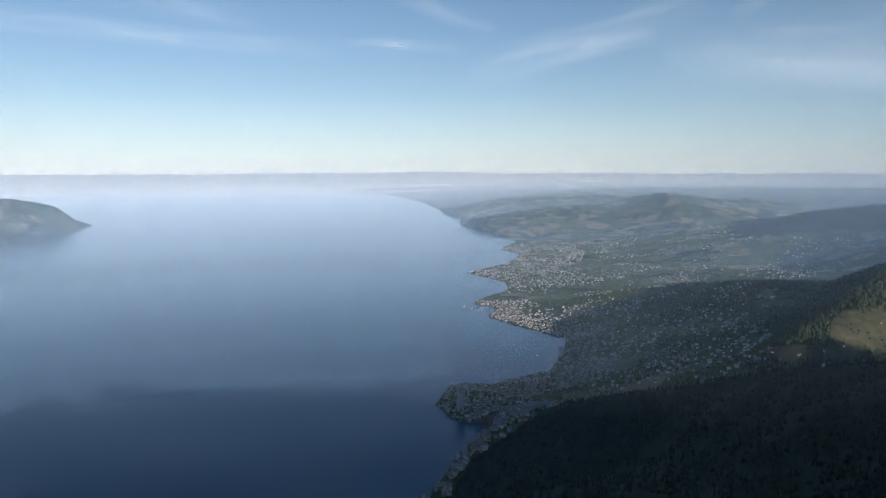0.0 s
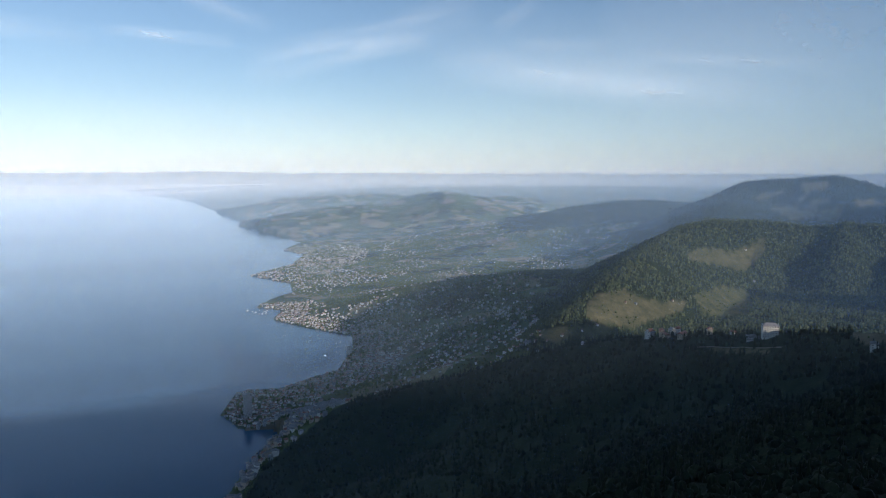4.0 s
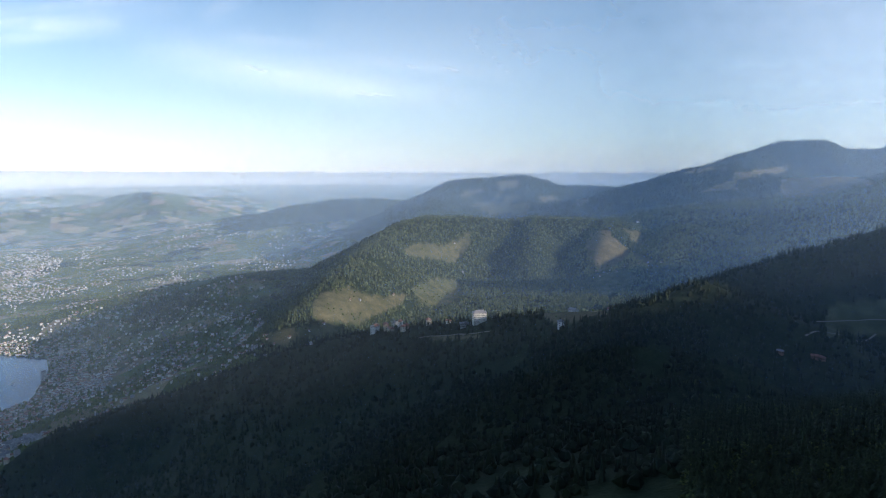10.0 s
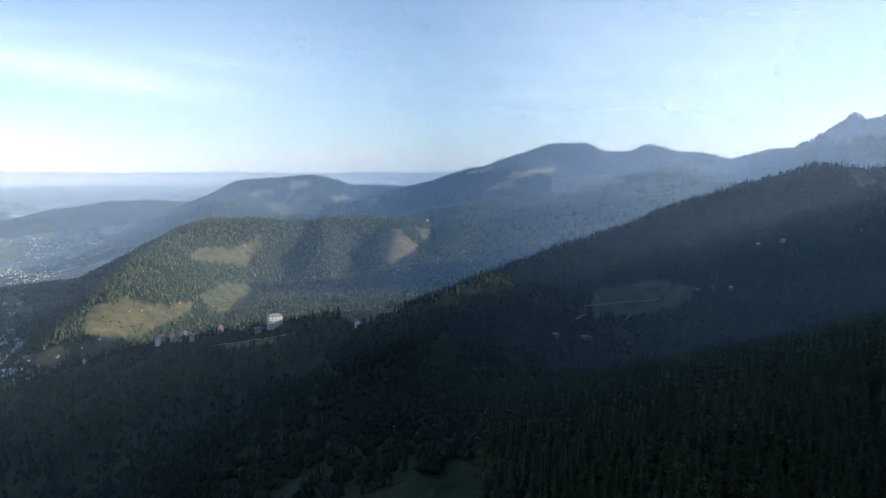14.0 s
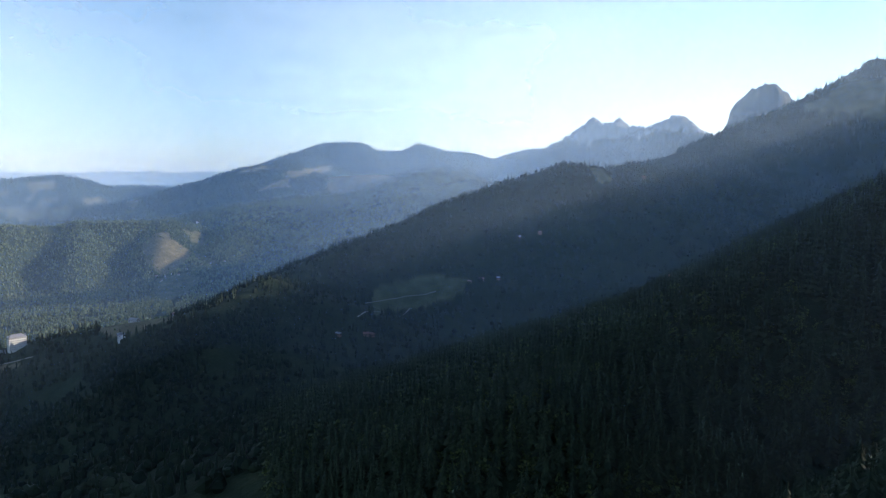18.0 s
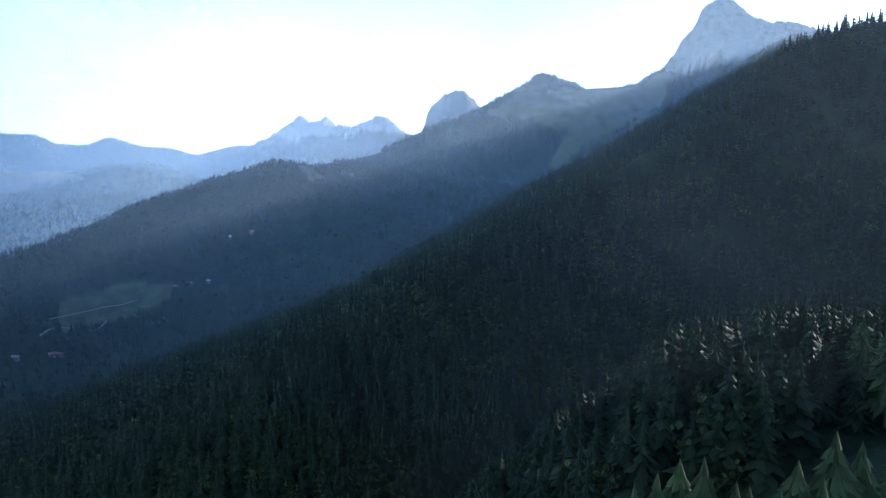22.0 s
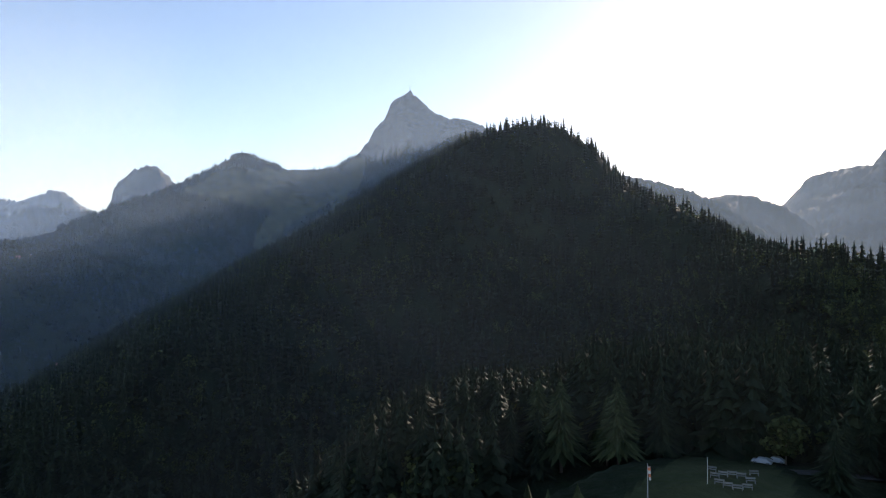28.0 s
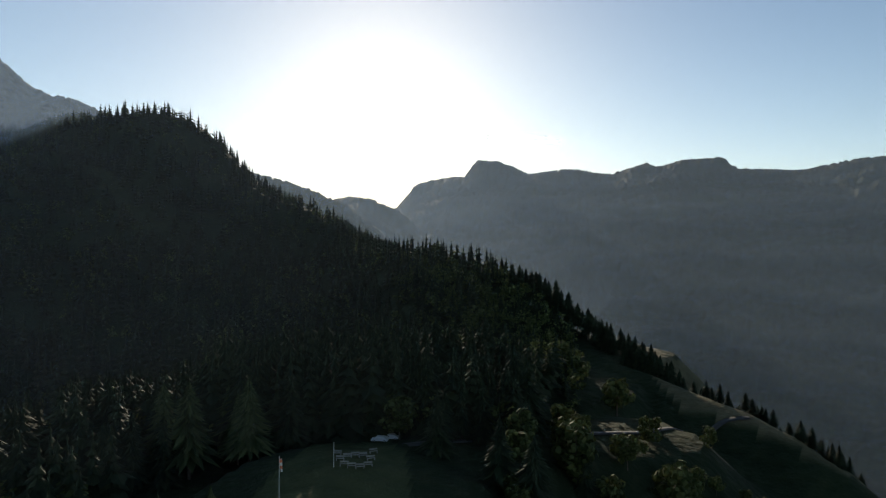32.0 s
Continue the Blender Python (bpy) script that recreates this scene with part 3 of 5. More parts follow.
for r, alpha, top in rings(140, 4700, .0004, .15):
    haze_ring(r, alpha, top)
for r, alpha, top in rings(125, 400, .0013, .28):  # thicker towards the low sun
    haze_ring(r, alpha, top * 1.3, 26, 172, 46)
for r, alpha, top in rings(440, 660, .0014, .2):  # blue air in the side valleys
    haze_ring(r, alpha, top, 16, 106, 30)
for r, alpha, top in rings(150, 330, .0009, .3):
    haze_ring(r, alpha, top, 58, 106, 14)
for r, alpha in ((42, .010), (75, .012), (112, .014)):  # sheets added low over the flank to tint its shade blue
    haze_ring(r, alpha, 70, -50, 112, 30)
for r, alpha in ((30, .008), (45, .010), (65, .013), (92, .018)):  # sheets added as lit air, to lift the dark near slopes
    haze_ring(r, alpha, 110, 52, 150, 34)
for r, alpha in ((14, .004), (26, .005), (44, .005), (68, .006)):  # and more sheets under the sun, added to soften contrast there
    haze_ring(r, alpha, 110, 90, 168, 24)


# ---- cirrus ----
def cirrus(a0, e0, a1, e1, half, strength, streak=5.0, seed=0.0, even=0.0):
    nu, nv, R = 28, 5, 4850.0
    v, f = [], []
    for i in range(nu + 1):
        s = i / nu
        for j in range(nv + 1):
            t = j / nv * 2 - 1
            a, e = radians(a0 + (a1 - a0) * s), radians(e0 + (e1 - e0) * s + t * half)
            v.append((R * math.cos(e) * math.sin(a), R * math.cos(e) * math.cos(a), EYE + R * math.sin(e)))
    f = [(i * (nv + 1) + j, (i + 1) * (nv + 1) + j, (i + 1) * (nv + 1) + j + 1, i * (nv + 1) + j + 1) for i in range(nu) for j in range(nv)]
    me = mesh_from("cirrus_cloud", v, f, [])
    uv = me.uv_layers.new(name="UVMap")
    co = np.array([((k // (nv + 1)) / nu, (k % (nv + 1)) / nv) for k in np.asarray(f).ravel()], np.float32)
    uv.data.foreach_set("uv", co.ravel())
    m, nt, out = material("cirrus")
    u = nt.nodes.new("ShaderNodeTexCoord").outputs["UV"]
    sep = node(nt, "ShaderNodeSeparateXYZ", Vector=u)
    bell = lambda w: calc(nt, "MULTIPLY", calc(nt, "MULTIPLY", w, calc(nt, "SUBTRACT", 1.0, w)), 4.0)
    edge = calc(nt, "MULTIPLY", calc(nt, "POWER", bell(sep.outputs[0]), .7), calc(nt, "POWER", bell(sep.outputs[1]), 1.4))
    scl = node(nt, "ShaderNodeMapping", Vector=u, Location=(seed * 3.1, seed, seed), Scale=(abs(a1 - a0) / (half * streak), 1.6, 1), Rotation=(0, 0, .12))
    n = noise_tex(nt, 1.9, 7, scl.outputs[0], .62)
    puff = node(nt, "ShaderNodeMapRange", Value=n, From_Min=.30 - even, From_Max=.80 + even)
    alpha = calc(nt, "MULTIPLY", calc(nt, "MULTIPLY", edge, puff.outputs[0]), strength)
    d = lit_air(nt, (.95, .95, .97), sun_dir)
    t = node(nt, "ShaderNodeBsdfTransparent")
    mx = node(nt, "ShaderNodeMixShader", i0=alpha, i1=t.outputs[0], i2=d.outputs[0])
    nt.links.new(mx.outputs[0], out.inputs[0])
    me.materials.append(m)
    ob = new("cirrus_cloud", me)
    ob.visible_shadow = False
    return tagged(ob, "thin white cirrus cloud; the broad even sheets are added to whiten the sky", "cloud", "cirrus clouds", "stuff")


for k, c in enumerate(((-37, 10.75, -8, 9.9, 1.0, .22, 12), (-30, 13.6, -14, 11.6, 1.2, .14, 7), (-8, 10.45, 1.6, 10.1, .6, .26, 9), (-4, 14.2, 4.5, 11.2, 1.0, .16, 6), (2.2, 8.1, 21, 13.0, 1.9, .26, 6), (7, 9.4, 17, 10.6, 1.1, .22, 7),
                       (17, 9.0, 36, 7.2, 2.6, .16, 6), (20, 8.6, 43.5, 5.9, 1.9, .28, 8), (27, 7.4, 43, 6.2, 1.0, .26, 9), (23.5, 10.3, 31.5, 10.0, .6, .2, 8), (32.5, 9.2, 48, 7.6, .6, .24, 9), (22, 11.4, 26, 13.6, .9, .16, 5),
                       (54, 6.0, 66, 3.9, .35, .26, 12), (65, 4.6, 74, 4.9, .4, .18, 12), (153, 9.2, 165.5, 8.4, .7, .5, 6), (74, 5.6, 77.5, 4.7, .8, .2, 4), (-34, 4.0, 40, 3.0, 2.4, .12, 12), (118, 9.5, 132, 9.0, .6, .12, 8))):
    cirrus(*c, seed=k * 1.7)
# broad faint cloud sheets added to brighten the darker part of the sky
for k, c in enumerate(((14, 9.5, 66, 5.5, 5, .2, 4), (30, 10.5, 104, 8, 11, .42, 2), (50, 6, 92, 9, 9, .2, 3))):
    cirrus(*c, seed=40 + k * 2.3, even=.5)


# ---- trees ----
rng = np.random.default_rng(7)


def leaf_material(name, dark, light):
    m, nt, out = material(name)
    isl = nt.nodes.new("ShaderNodeNewGeometry").outputs["Random Per Island"]
    oi = nt.nodes.new("ShaderNodeObjectInfo").outputs["Random"]
    f = calc(nt, "ADD", calc(nt, "MULTIPLY", isl, .5), calc(nt, "ADD", calc(nt, "MULTIPLY", noise_tex(nt, 1.5, 3), .35), calc(nt, "MULTIPLY", oi, .15)))
    col = ramp(nt, f, [(.2, dark), (.8, light)])
    b = node(nt, "ShaderNodeBsdfPrincipled", Base_Color=col, Roughness=.8)
    b.inputs["Specular IOR Level"].default_value = .15
    t = node(nt, "ShaderNodeBsdfTranslucent", Color=col)
    mx = node(nt, "ShaderNodeMixShader", i0=.15, i1=b.outputs[0], i2=t.outputs[0])
    nt.links.new(mx.outputs[0], out.inputs[0])
    return m


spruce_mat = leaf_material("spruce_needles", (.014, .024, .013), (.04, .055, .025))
# the flank's shade is painted in: the same wood with darker leaves
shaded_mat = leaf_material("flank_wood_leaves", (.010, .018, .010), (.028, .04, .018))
# lighter copy of the spruce needles: sunlight on the nearest crowns, put into colour
sun_toned_mat = leaf_material("fresh_spruce_needles", (.03, .045, .018), (.085, .105, .04))
# lighter beech green, raised further to paint in the hill's sunlight
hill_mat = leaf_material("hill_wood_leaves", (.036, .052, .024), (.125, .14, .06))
broad_mat = leaf_material("broad_leaves", (.035, .05, .016), (.11, .13, .04))
bark_mat = simple("bark", (.09, .065, .05), .95, 0, .4, 8)


def scatter(n, a0, a1, r0, r1, keep, power=1.0):
    """Places spread evenly over a ring's part, kept where keep(x, y, z) says so."""
    a = np.radians(rng.uniform(a0, a1, n))
    r = np.sqrt(rng.uniform(r0 * r0, r1 * r1, n))
    x, y = r * np.sin(a), r * np.cos(a)
    z = ground_z(x, y)
    m = keep(x, y, z)
    return x[m], y[m], z[m]


def wooded(x, y, z):
    meadow, dry, farm, rock = cover(x, y, z)
    return (meadow < .5) & (farm < .5) & (rock < .3) & (z > .6)


def cone_trees(name, x, y, z, hmin, hmax, sides, tiers, label, broad=0.0, mat=None):
    """Many small trees in one sheet: tiers of ragged cones, or leafy lumps for the broad ones."""
    n = len(x)
    if not n:
        return
    h = rng.uniform(hmin, hmax, n)
    wide = h * rng.uniform(.15, .23, n)
    isb = rng.random(n) < broad
    verts, faces, base = [], [], 0
    # conifers
    for k in range(tiers):
        m = ~isb
        c = m.sum()
        if not c:
            break
        lo, hi = (.05 + .85 * k / tiers), min(1.0, .05 + .85 * (k + 1) / tiers + .3 / tiers) if k < tiers - 1 else 1.0
        ang = np.linspace(0, 2 * np.pi, sides, endpoint=False)[None, :] + rng.uniform(0, 6, (c, 1))
        rad = (wide[m] * (1 - .8 * k / tiers))[:, None] * rng.uniform(.65, 1.2, (c, sides))
        ring = np.stack([x[m][:, None] + rad * np.cos(ang), y[m][:, None] + rad * np.sin(ang), z[m][:, None] + (h[m] * lo)[:, None] + rng.uniform(-.06, .06, (c, sides)) * h[m][:, None]], -1)
        tip = np.stack([x[m], y[m], z[m] + h[m] * hi], -1)[:, None, :]
        verts.append(np.concatenate([ring, tip], 1).reshape(-1, 3))
        idx = base + np.arange(c)[:, None] * (sides + 1)
        for q in range(sides):
            faces.append(np.concatenate([idx + q, idx + (q + 1) % sides, idx + sides], 1))
        base += c * (sides + 1)
    # broadleaves: squashed lumps
    m = isb
    c = m.sum()
    if c:
        levels = [(.12, .55), (.45, 1.0), (.8, .7)] if sides > 4 else [(.1, .9), (.62, .85)]
        rows_n = len(levels)
        hb, wb = h[m] * .62, h[m] * .33
        ang = np.linspace(0, 2 * np.pi, sides, endpoint=False)[None, :] + rng.uniform(0, 6, (c, 1))
        lay = []
        for lo, wd in levels:
            rad = (wb * wd)[:, None] * rng.uniform(.7, 1.25, (c, sides))
            lay.append(np.stack([x[m][:, None] + rad * np.cos(ang), y[m][:, None] + rad * np.sin(ang), z[m][:, None] + (hb * lo)[:, None] * rng.uniform(.85, 1.15, (c, sides))], -1))
        lay.append(np.stack([x[m], y[m], z[m] + hb], -1)[:, None, :])
        verts.append(np.concatenate(lay, 1).reshape(-1, 3))
        per = rows_n * sides + 1
        idx = base + np.arange(c)[:, None] * per
        for lev in range(rows_n - 1):
            for q in range(sides):
                a_, b_ = lev * sides + q, lev * sides + (q + 1) % sides
                faces.append(np.concatenate([idx + a_, idx + b_, idx + b_ + sides], 1))
                faces.append(np.concatenate([idx + a_, idx + b_ + sides, idx + a_ + sides], 1))
        for q in range(sides):
            faces.append(np.concatenate([idx + (rows_n - 1) * sides + q, idx + (rows_n - 1) * sides + (q + 1) % sides, idx + rows_n * sides], 1))
    me = mesh_from(name, np.concatenate(verts), np.concatenate(faces), [mat or spruce_mat], smooth=False)
    return tagged(new(name, me), label, "forest", kind="stuff")


def spruce_shape(levels, arms, seed, base=.10):
    """Crown of a spruce one unit high: whorls of drooping, ragged boughs."""
    q = np.random.default_rng(seed)
    v, f = [], []
    for k in range(levels):
        t = k / (levels - 1)
        z = base + (.96 - base) * t
        reach = (.25 * (1 - t) ** .8 + .014) * q.uniform(.85, 1.15)
        for j in range(arms):
            a = 2 * np.pi * (j + q.uniform(-.3, .3)) / arms + k * 1.3
            L, wd, dr = reach * q.uniform(.55, 1.3), 1.9 / arms * reach * q.uniform(.7, 1.4) + .006, reach * q.uniform(.1, .55)
            c, s_ = math.cos(a), math.sin(a)
            b = len(v)
            v += [(0, 0, z + .05), (c * L * .6 - s_ * wd, s_ * L * .6 + c * wd, z - dr * .45), (c * L, s_ * L, z - dr), (c * L * .6 + s_ * wd, s_ * L * .6 - c * wd, z - dr * .45)]
            f += [(b, b + 1, b + 2), (b, b + 2, b + 3)]
    b = len(v)
    v += [(.085 * math.cos(1.2566 * j), .085 * math.sin(1.2566 * j), base * .7) for j in range(5)] + [(0, 0, 1.0)]  # the dense heart of the crown
    f += [(b + j, b + (j + 1) % 5, b + 5) for j in range(5)]
    return np.array(v), np.array(f)


def broad_shape(clumps, leaves, seed):
    """Crown of a broadleaf tree one unit high: clumps of small leafy sprays with gaps."""
    q = np.random.default_rng(seed)
    v, f = [], []
    for c in range(clumps):
        a, h = q.uniform(0, 6.28), q.uniform(.3, .86)
        rad = .30 * math.sqrt(max(.05, 1 - ((h - .55) / .42) ** 2)) * q.uniform(.4, 1)
        cx, cy, cr = rad * math.cos(a), rad * math.sin(a), q.uniform(.09, .15)
        for k in range(leaves):
            n = q.normal(size=3)
            n /= np.linalg.norm(n)
            p = np.array((cx, cy, h)) + n * cr * q.uniform(.6, 1.1)
            t = np.cross(n, q.normal(size=3))
            t /= np.linalg.norm(t)
            u = np.cross(n, t)
            s_ = q.uniform(.035, .07)
            b = len(v)
            v += [tuple(p - t * s_), tuple(p + u * s_ * .8), tuple(p + t * s_), tuple(p - u * s_ * .8)]
            f += [(b, b + 1, b + 2), (b, b + 2, b + 3)]
    return np.array(v), np.array(f)


def planted(name, shapes, x, y, z, hmin, hmax, label, mat):
    """Copies of crown shapes set side by side into one sheet."""
    V, Fc, base = [], [], 0
    n = len(x)
    which = rng.integers(0, len(shapes), n)
    for w, (sv, sf) in enumerate(shapes):
        m = which == w
        c = int(m.sum())
        if not c:
            continue
        h, a = rng.uniform(hmin, hmax, c), rng.uniform(0, 6.28, c)
        fat = h * rng.uniform(.85, 1.25, c)
        px = x[m][:, None] + fat[:, None] * (sv[None, :, 0] * np.cos(a)[:, None] - sv[None, :, 1] * np.sin(a)[:, None])
        py = y[m][:, None] + fat[:, None] * (sv[None, :, 0] * np.sin(a)[:, None] + sv[None, :, 1] * np.cos(a)[:, None])
        pz = z[m][:, None] + h[:, None] * sv[None, :, 2]
        V.append(np.stack([px, py, pz], -1).reshape(-1, 3))
        Fc.append((sf[None] + base + (np.arange(c) * len(sv))[:, None, None]).reshape(-1, 3))
        base += c * len(sv)
    me = mesh_from(name, np.concatenate(V), np.concatenate(Fc), [mat], smooth=False)
    return tagged(new(name, me), label, "forest", kind="stuff")


near_wood = lambda x, y, z: wooded(x, y, z) & (rng.random(len(x)) < .9)
thin_wood = lambda x, y, z: wooded(x, y, z) & (fbm(x, y, 14, 3, 4) > -.55)
mid_spruce = [spruce_shape(11, 7, k) for k in range(5)]
low_spruce = [spruce_shape(6, 5, 10 + k) for k in range(4)]
mid_broad = [broad_shape(14, 7, 20 + k) for k in range(3)]
low_broad = [broad_shape(7, 5, 30 + k) for k in range(3)]
for a0, a1, r0, r1, n, shapes, leafy, share in ((60, 150, 24, 40, 2500, mid_spruce, mid_broad, .42), (150, 161, 24, 40, 240, mid_spruce, mid_broad, .3), (60, 150, 40, 60, 3400, low_spruce, low_broad, .42), (150, 165, 40, 60, 520, low_spruce, low_broad, .22), (60, 172, 60, 112, 13000, low_spruce, low_broad, .35), (128, 168, 16.8, 26, 420, mid_spruce, mid_broad, .2), (92, 134, 12.5, 25, 640, mid_spruce, mid_broad, .2), (139, 157, 16.6, 22, 320, mid_spruce, mid_broad, .12)):
    x, y, z = scatter(n, a0, a1, r0, r1, near_wood)
    b = (rng.random(len(x)) < share) & (fbm(x, y, 9, 3, 9) > -.2)
    planted("spruce_forest", shapes, x[~b], y[~b], z[~b] - .1, *((2.0, 2.8) if a0 == 139 else (1.3, 2.0) if a0 == 150 else (1.3, 1.9) if r0 == 60 else (1.8, 2.3)), "dense dark spruce forest on a steep shaded slope", spruce_mat)
    planted("broadleaf_forest", leafy, x[b], y[b], z[b] - .15, 1.0, 1.7, "dark green broadleaf trees among the spruces", broad_mat)
for name, n, a0, a1, r0, r1, hmin, hmax, sides, tiers, broad, label in (
        ("mixed_forest", 12000, -30, 62, 40, 130, 1.0, 2.0, 5, 2, .6, "mixed forest on the mountain flank, leaves coloured darker for its shade"),
        ("mixed_forest", 24000, -5, 120, 110, 260, 1.1, 2.2, 4, 2, .4, "mixed forest on the mountain flank, leaves coloured darker for its shade"),
        ("hill_forest", 80000, 14, 80, 230, 520, 1.2, 2.5, 4, 2, .4, "light green hillside forest, leaves coloured brighter for the sun"),
        ("far_forest", 34000, 36, 100, 500, 860, 1.6, 3.2, 4, 1, .2, "distant forest on hazy hills"),
        ("ridge_forest", 16000, 95, 150, 200, 400, 1.3, 2.6, 4, 1, .1, "distant conifer forest below the peaks")):
    x, y, z = scatter(n, a0, a1, r0, r1, thin_wood)
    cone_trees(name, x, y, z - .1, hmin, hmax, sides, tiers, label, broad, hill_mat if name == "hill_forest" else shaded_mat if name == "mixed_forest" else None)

# hedges, orchards and garden trees in the settled land
gardens = lambda x, y, z: (cover(x, y, z)[2] > .5) & (shore_side(x, y) > .6) & (fbm(x, y, 30, 5, 12) > -.22)
x, y, z = scatter(90000, -2, 45, 185, 900, gardens)
cone_trees("garden_trees", x, y, z - .1, .9, 2.2, 4, 1, "scattered garden trees and hedges between houses", .9, broad_mat)
scattered = lambda x, y, z: (cover(x, y, z)[0] > .5) & (fbm(x, y, 9, 3, 13) > .3)
x, y, z = scatter(45000, 24, 80, 70, 660, scattered)
cone_trees("meadow_trees", x, y, z - .1, .7, 1.6, 5, 1, "small trees and hedges dotted over meadows", .85, broad_mat)


# ---- the nearest trees, one by one ----
def part(name, me, parent, label=""):
    ob = new(name, me)
    ob.parent = parent
    if label:
        ob["label"] = label
    return ob


def tube(name, profile, sides, mat, bend=0.0):
    """A tapered round stem from (height, radius) pairs."""
    v, f = [], []
    for k, (h, rad) in enumerate(profile):
        for j in range(sides):
            a = 2 * math.pi * j / sides
            v.append((rad * math.cos(a) + bend * h * h, rad * math.sin(a), h))
    for k in range(len(profile) - 1):
        for j in range(sides):
            j1 = (j + 1) % sides
            f.append((k * sides + j, k * sides + j1, (k + 1) * sides + j1, (k + 1) * sides + j))
    return mesh_from(name, v, f, [mat])


trunk_mesh = tube("trunk", [(-.1, .022), (.05, .016), (.4, .011), (.8, .005), (.97, .001)], 6, bark_mat, .01)
near_crowns = [mesh_from("crown", *spruce_shape(24, 17, 40 + k, (.12, .2, .3, .38)[k]), [spruce_mat], False) for k in range(4)]
sun_toned_crowns = [mesh_from("crown", *spruce_shape(26, 19, 60 + k, (.12, .2, .3)[k]), [sun_toned_mat], False) for k in range(3)]
leaf_crowns = [mesh_from("crown", *broad_shape(40, 14, 50 + k), [broad_mat], False) for k in range(3)]


def near_tree(x, y, z, h, crown, name, label, category, group):
    t = new(name)
    t.matrix_basis = Matrix.LocRotScale((x, y, z), Euler((0, 0, rng.uniform(0, 6.28))), (h * rng.uniform(.9, 1.15),) * 2 + (h,))
    part("trunk", trunk_mesh, t)
    part("crown", crown, t)
    return tagged(t, label, category, group)


def polar(az, r):
    ox, oy = HOVER[:2] if az > 20 else (0, 0)
    return ox + r * math.sin(radians(az)), oy + r * math.cos(radians(az))


# the group of spruces right under the eye, by bearing, distance and height of the tip's elevation
for az, r, tip in ((115.6, 7.4, -25.6), (117.4, 7.6, -24.5), (119.1, 7.8, -23.4), (120.9, 7.7, -23.0), (123.3, 7.5, -24.4), (124.3, 7.9, -24.5), (127.5, 7.8, -22.2), (126.4, 7.2, -24.5), (129.2, 7.4, -23.1), (129.9, 8.2, -19.8), (131.6, 8.6, -20.1),
                   (134.1, 9.6, -19.4), (136.1, 9.4, -20.5), (139.7, 10.2, -21.0), (133, 8.0, -25.5), (122.0, 7.0, -27.5), (137.7, 16.5, -11.0), (136.9, 17.5, -12.2), (134.7, 20, -8.8), (136.2, 18, -11.5), (133.2, 17, -11), (131.4, 18, -11), (141.1, 19, -11.5), (143.0, 20, -10.5)):
    x, y = polar(az, r)
    z = float(ground_z(np.array([x]), np.array([y]))[0]) - .1
    h = max(.5, EYE + HOVER[2] + .2 + r * math.tan(radians(tip)) - z)
    near_tree(x, y, z, h, sun_toned_crowns[int(rng.integers(0, 3))], "spruce", "green spruce with needles coloured lighter for sunlight", "spruce tree", "spruces on the near slope")
x, y, z = scatter(1700, 92, 190, 10, 25, near_wood)
keep_r, keep_a = np.hypot(x - HOVER[0], y - HOVER[1]), np.degrees(np.arctan2(x - HOVER[0], y - HOVER[1]))
ok = (keep_a > 118) & (z + 2.2 < 93.6 + keep_r * np.tan(np.radians(np.interp(keep_a, [157, 163, 172], [-3, -10, -15.5])))) & ~((keep_a < 153) & (keep_r < 16.5)) & (keep_r > 13)
x, y, z = x[ok][:150], y[ok][:150], z[ok][:150]
# a close row along the upper edge of the clearing
for az in np.arange(136, 161, .62):
    px, py = polar(az, 17.7 + rng.uniform(0, 2.6))
    pz = float(ground_z(np.array([px]), np.array([py]))[0])
    near_tree(px, py, pz - .1, rng.uniform(1.9, 2.7), near_crowns[int(rng.integers(0, 4))], "spruce", "tall dark spruce at the edge of the clearing", "spruce tree", "spruces on the near slope")
for k in range(len(x)):
    leafy = rng.random() < .2
    h = rng.uniform(1.1, 1.5) if leafy else rng.uniform(1.2, 2.3)
    near_tree(x[k], y[k], z[k] - .1, h, leaf_crowns[k % 3] if leafy else near_crowns[k % 4], "broadleaf_tree" if leafy else "spruce", "round broadleaf tree in mountain shade" if leafy else "tall dark spruce on the shaded slope",
              "tree" if leafy else "spruce tree", "broadleaf trees on the near slope" if leafy else "spruces on the near slope")
for az, r, h, tip in ((163.4, 29, 1.1, -7.2), (164.7, 28, 1.1, -8.9), (164.0, 28.5, 1.0, -8.4), (165.4, 28, .9, -9.4), (168.1, 25, 1.0, -9.9), (170.6, 21, .7, -12.6), (175.1, 22, .5, -13.2), (157.2, 40, 1.4, -3.8), (158.0, 39, 1.2, -4.4), (153.4, 50, 1.6, -2.0), (141.7, 80, 2.0, 2.1)):
    x, y = polar(az, r)
    z = float(ground_z(np.array([x]), np.array([y]))[0])
    near_tree(x, y, z - .15, min(max(h, EYE + HOVER[2] + r * math.tan(radians(tip)) - z), 2.4), leaf_crowns[int(r) % 3], "broadleaf_tree", "bright green broadleaf tree lit by low sun", "tree", "sunlit trees by the meadow")
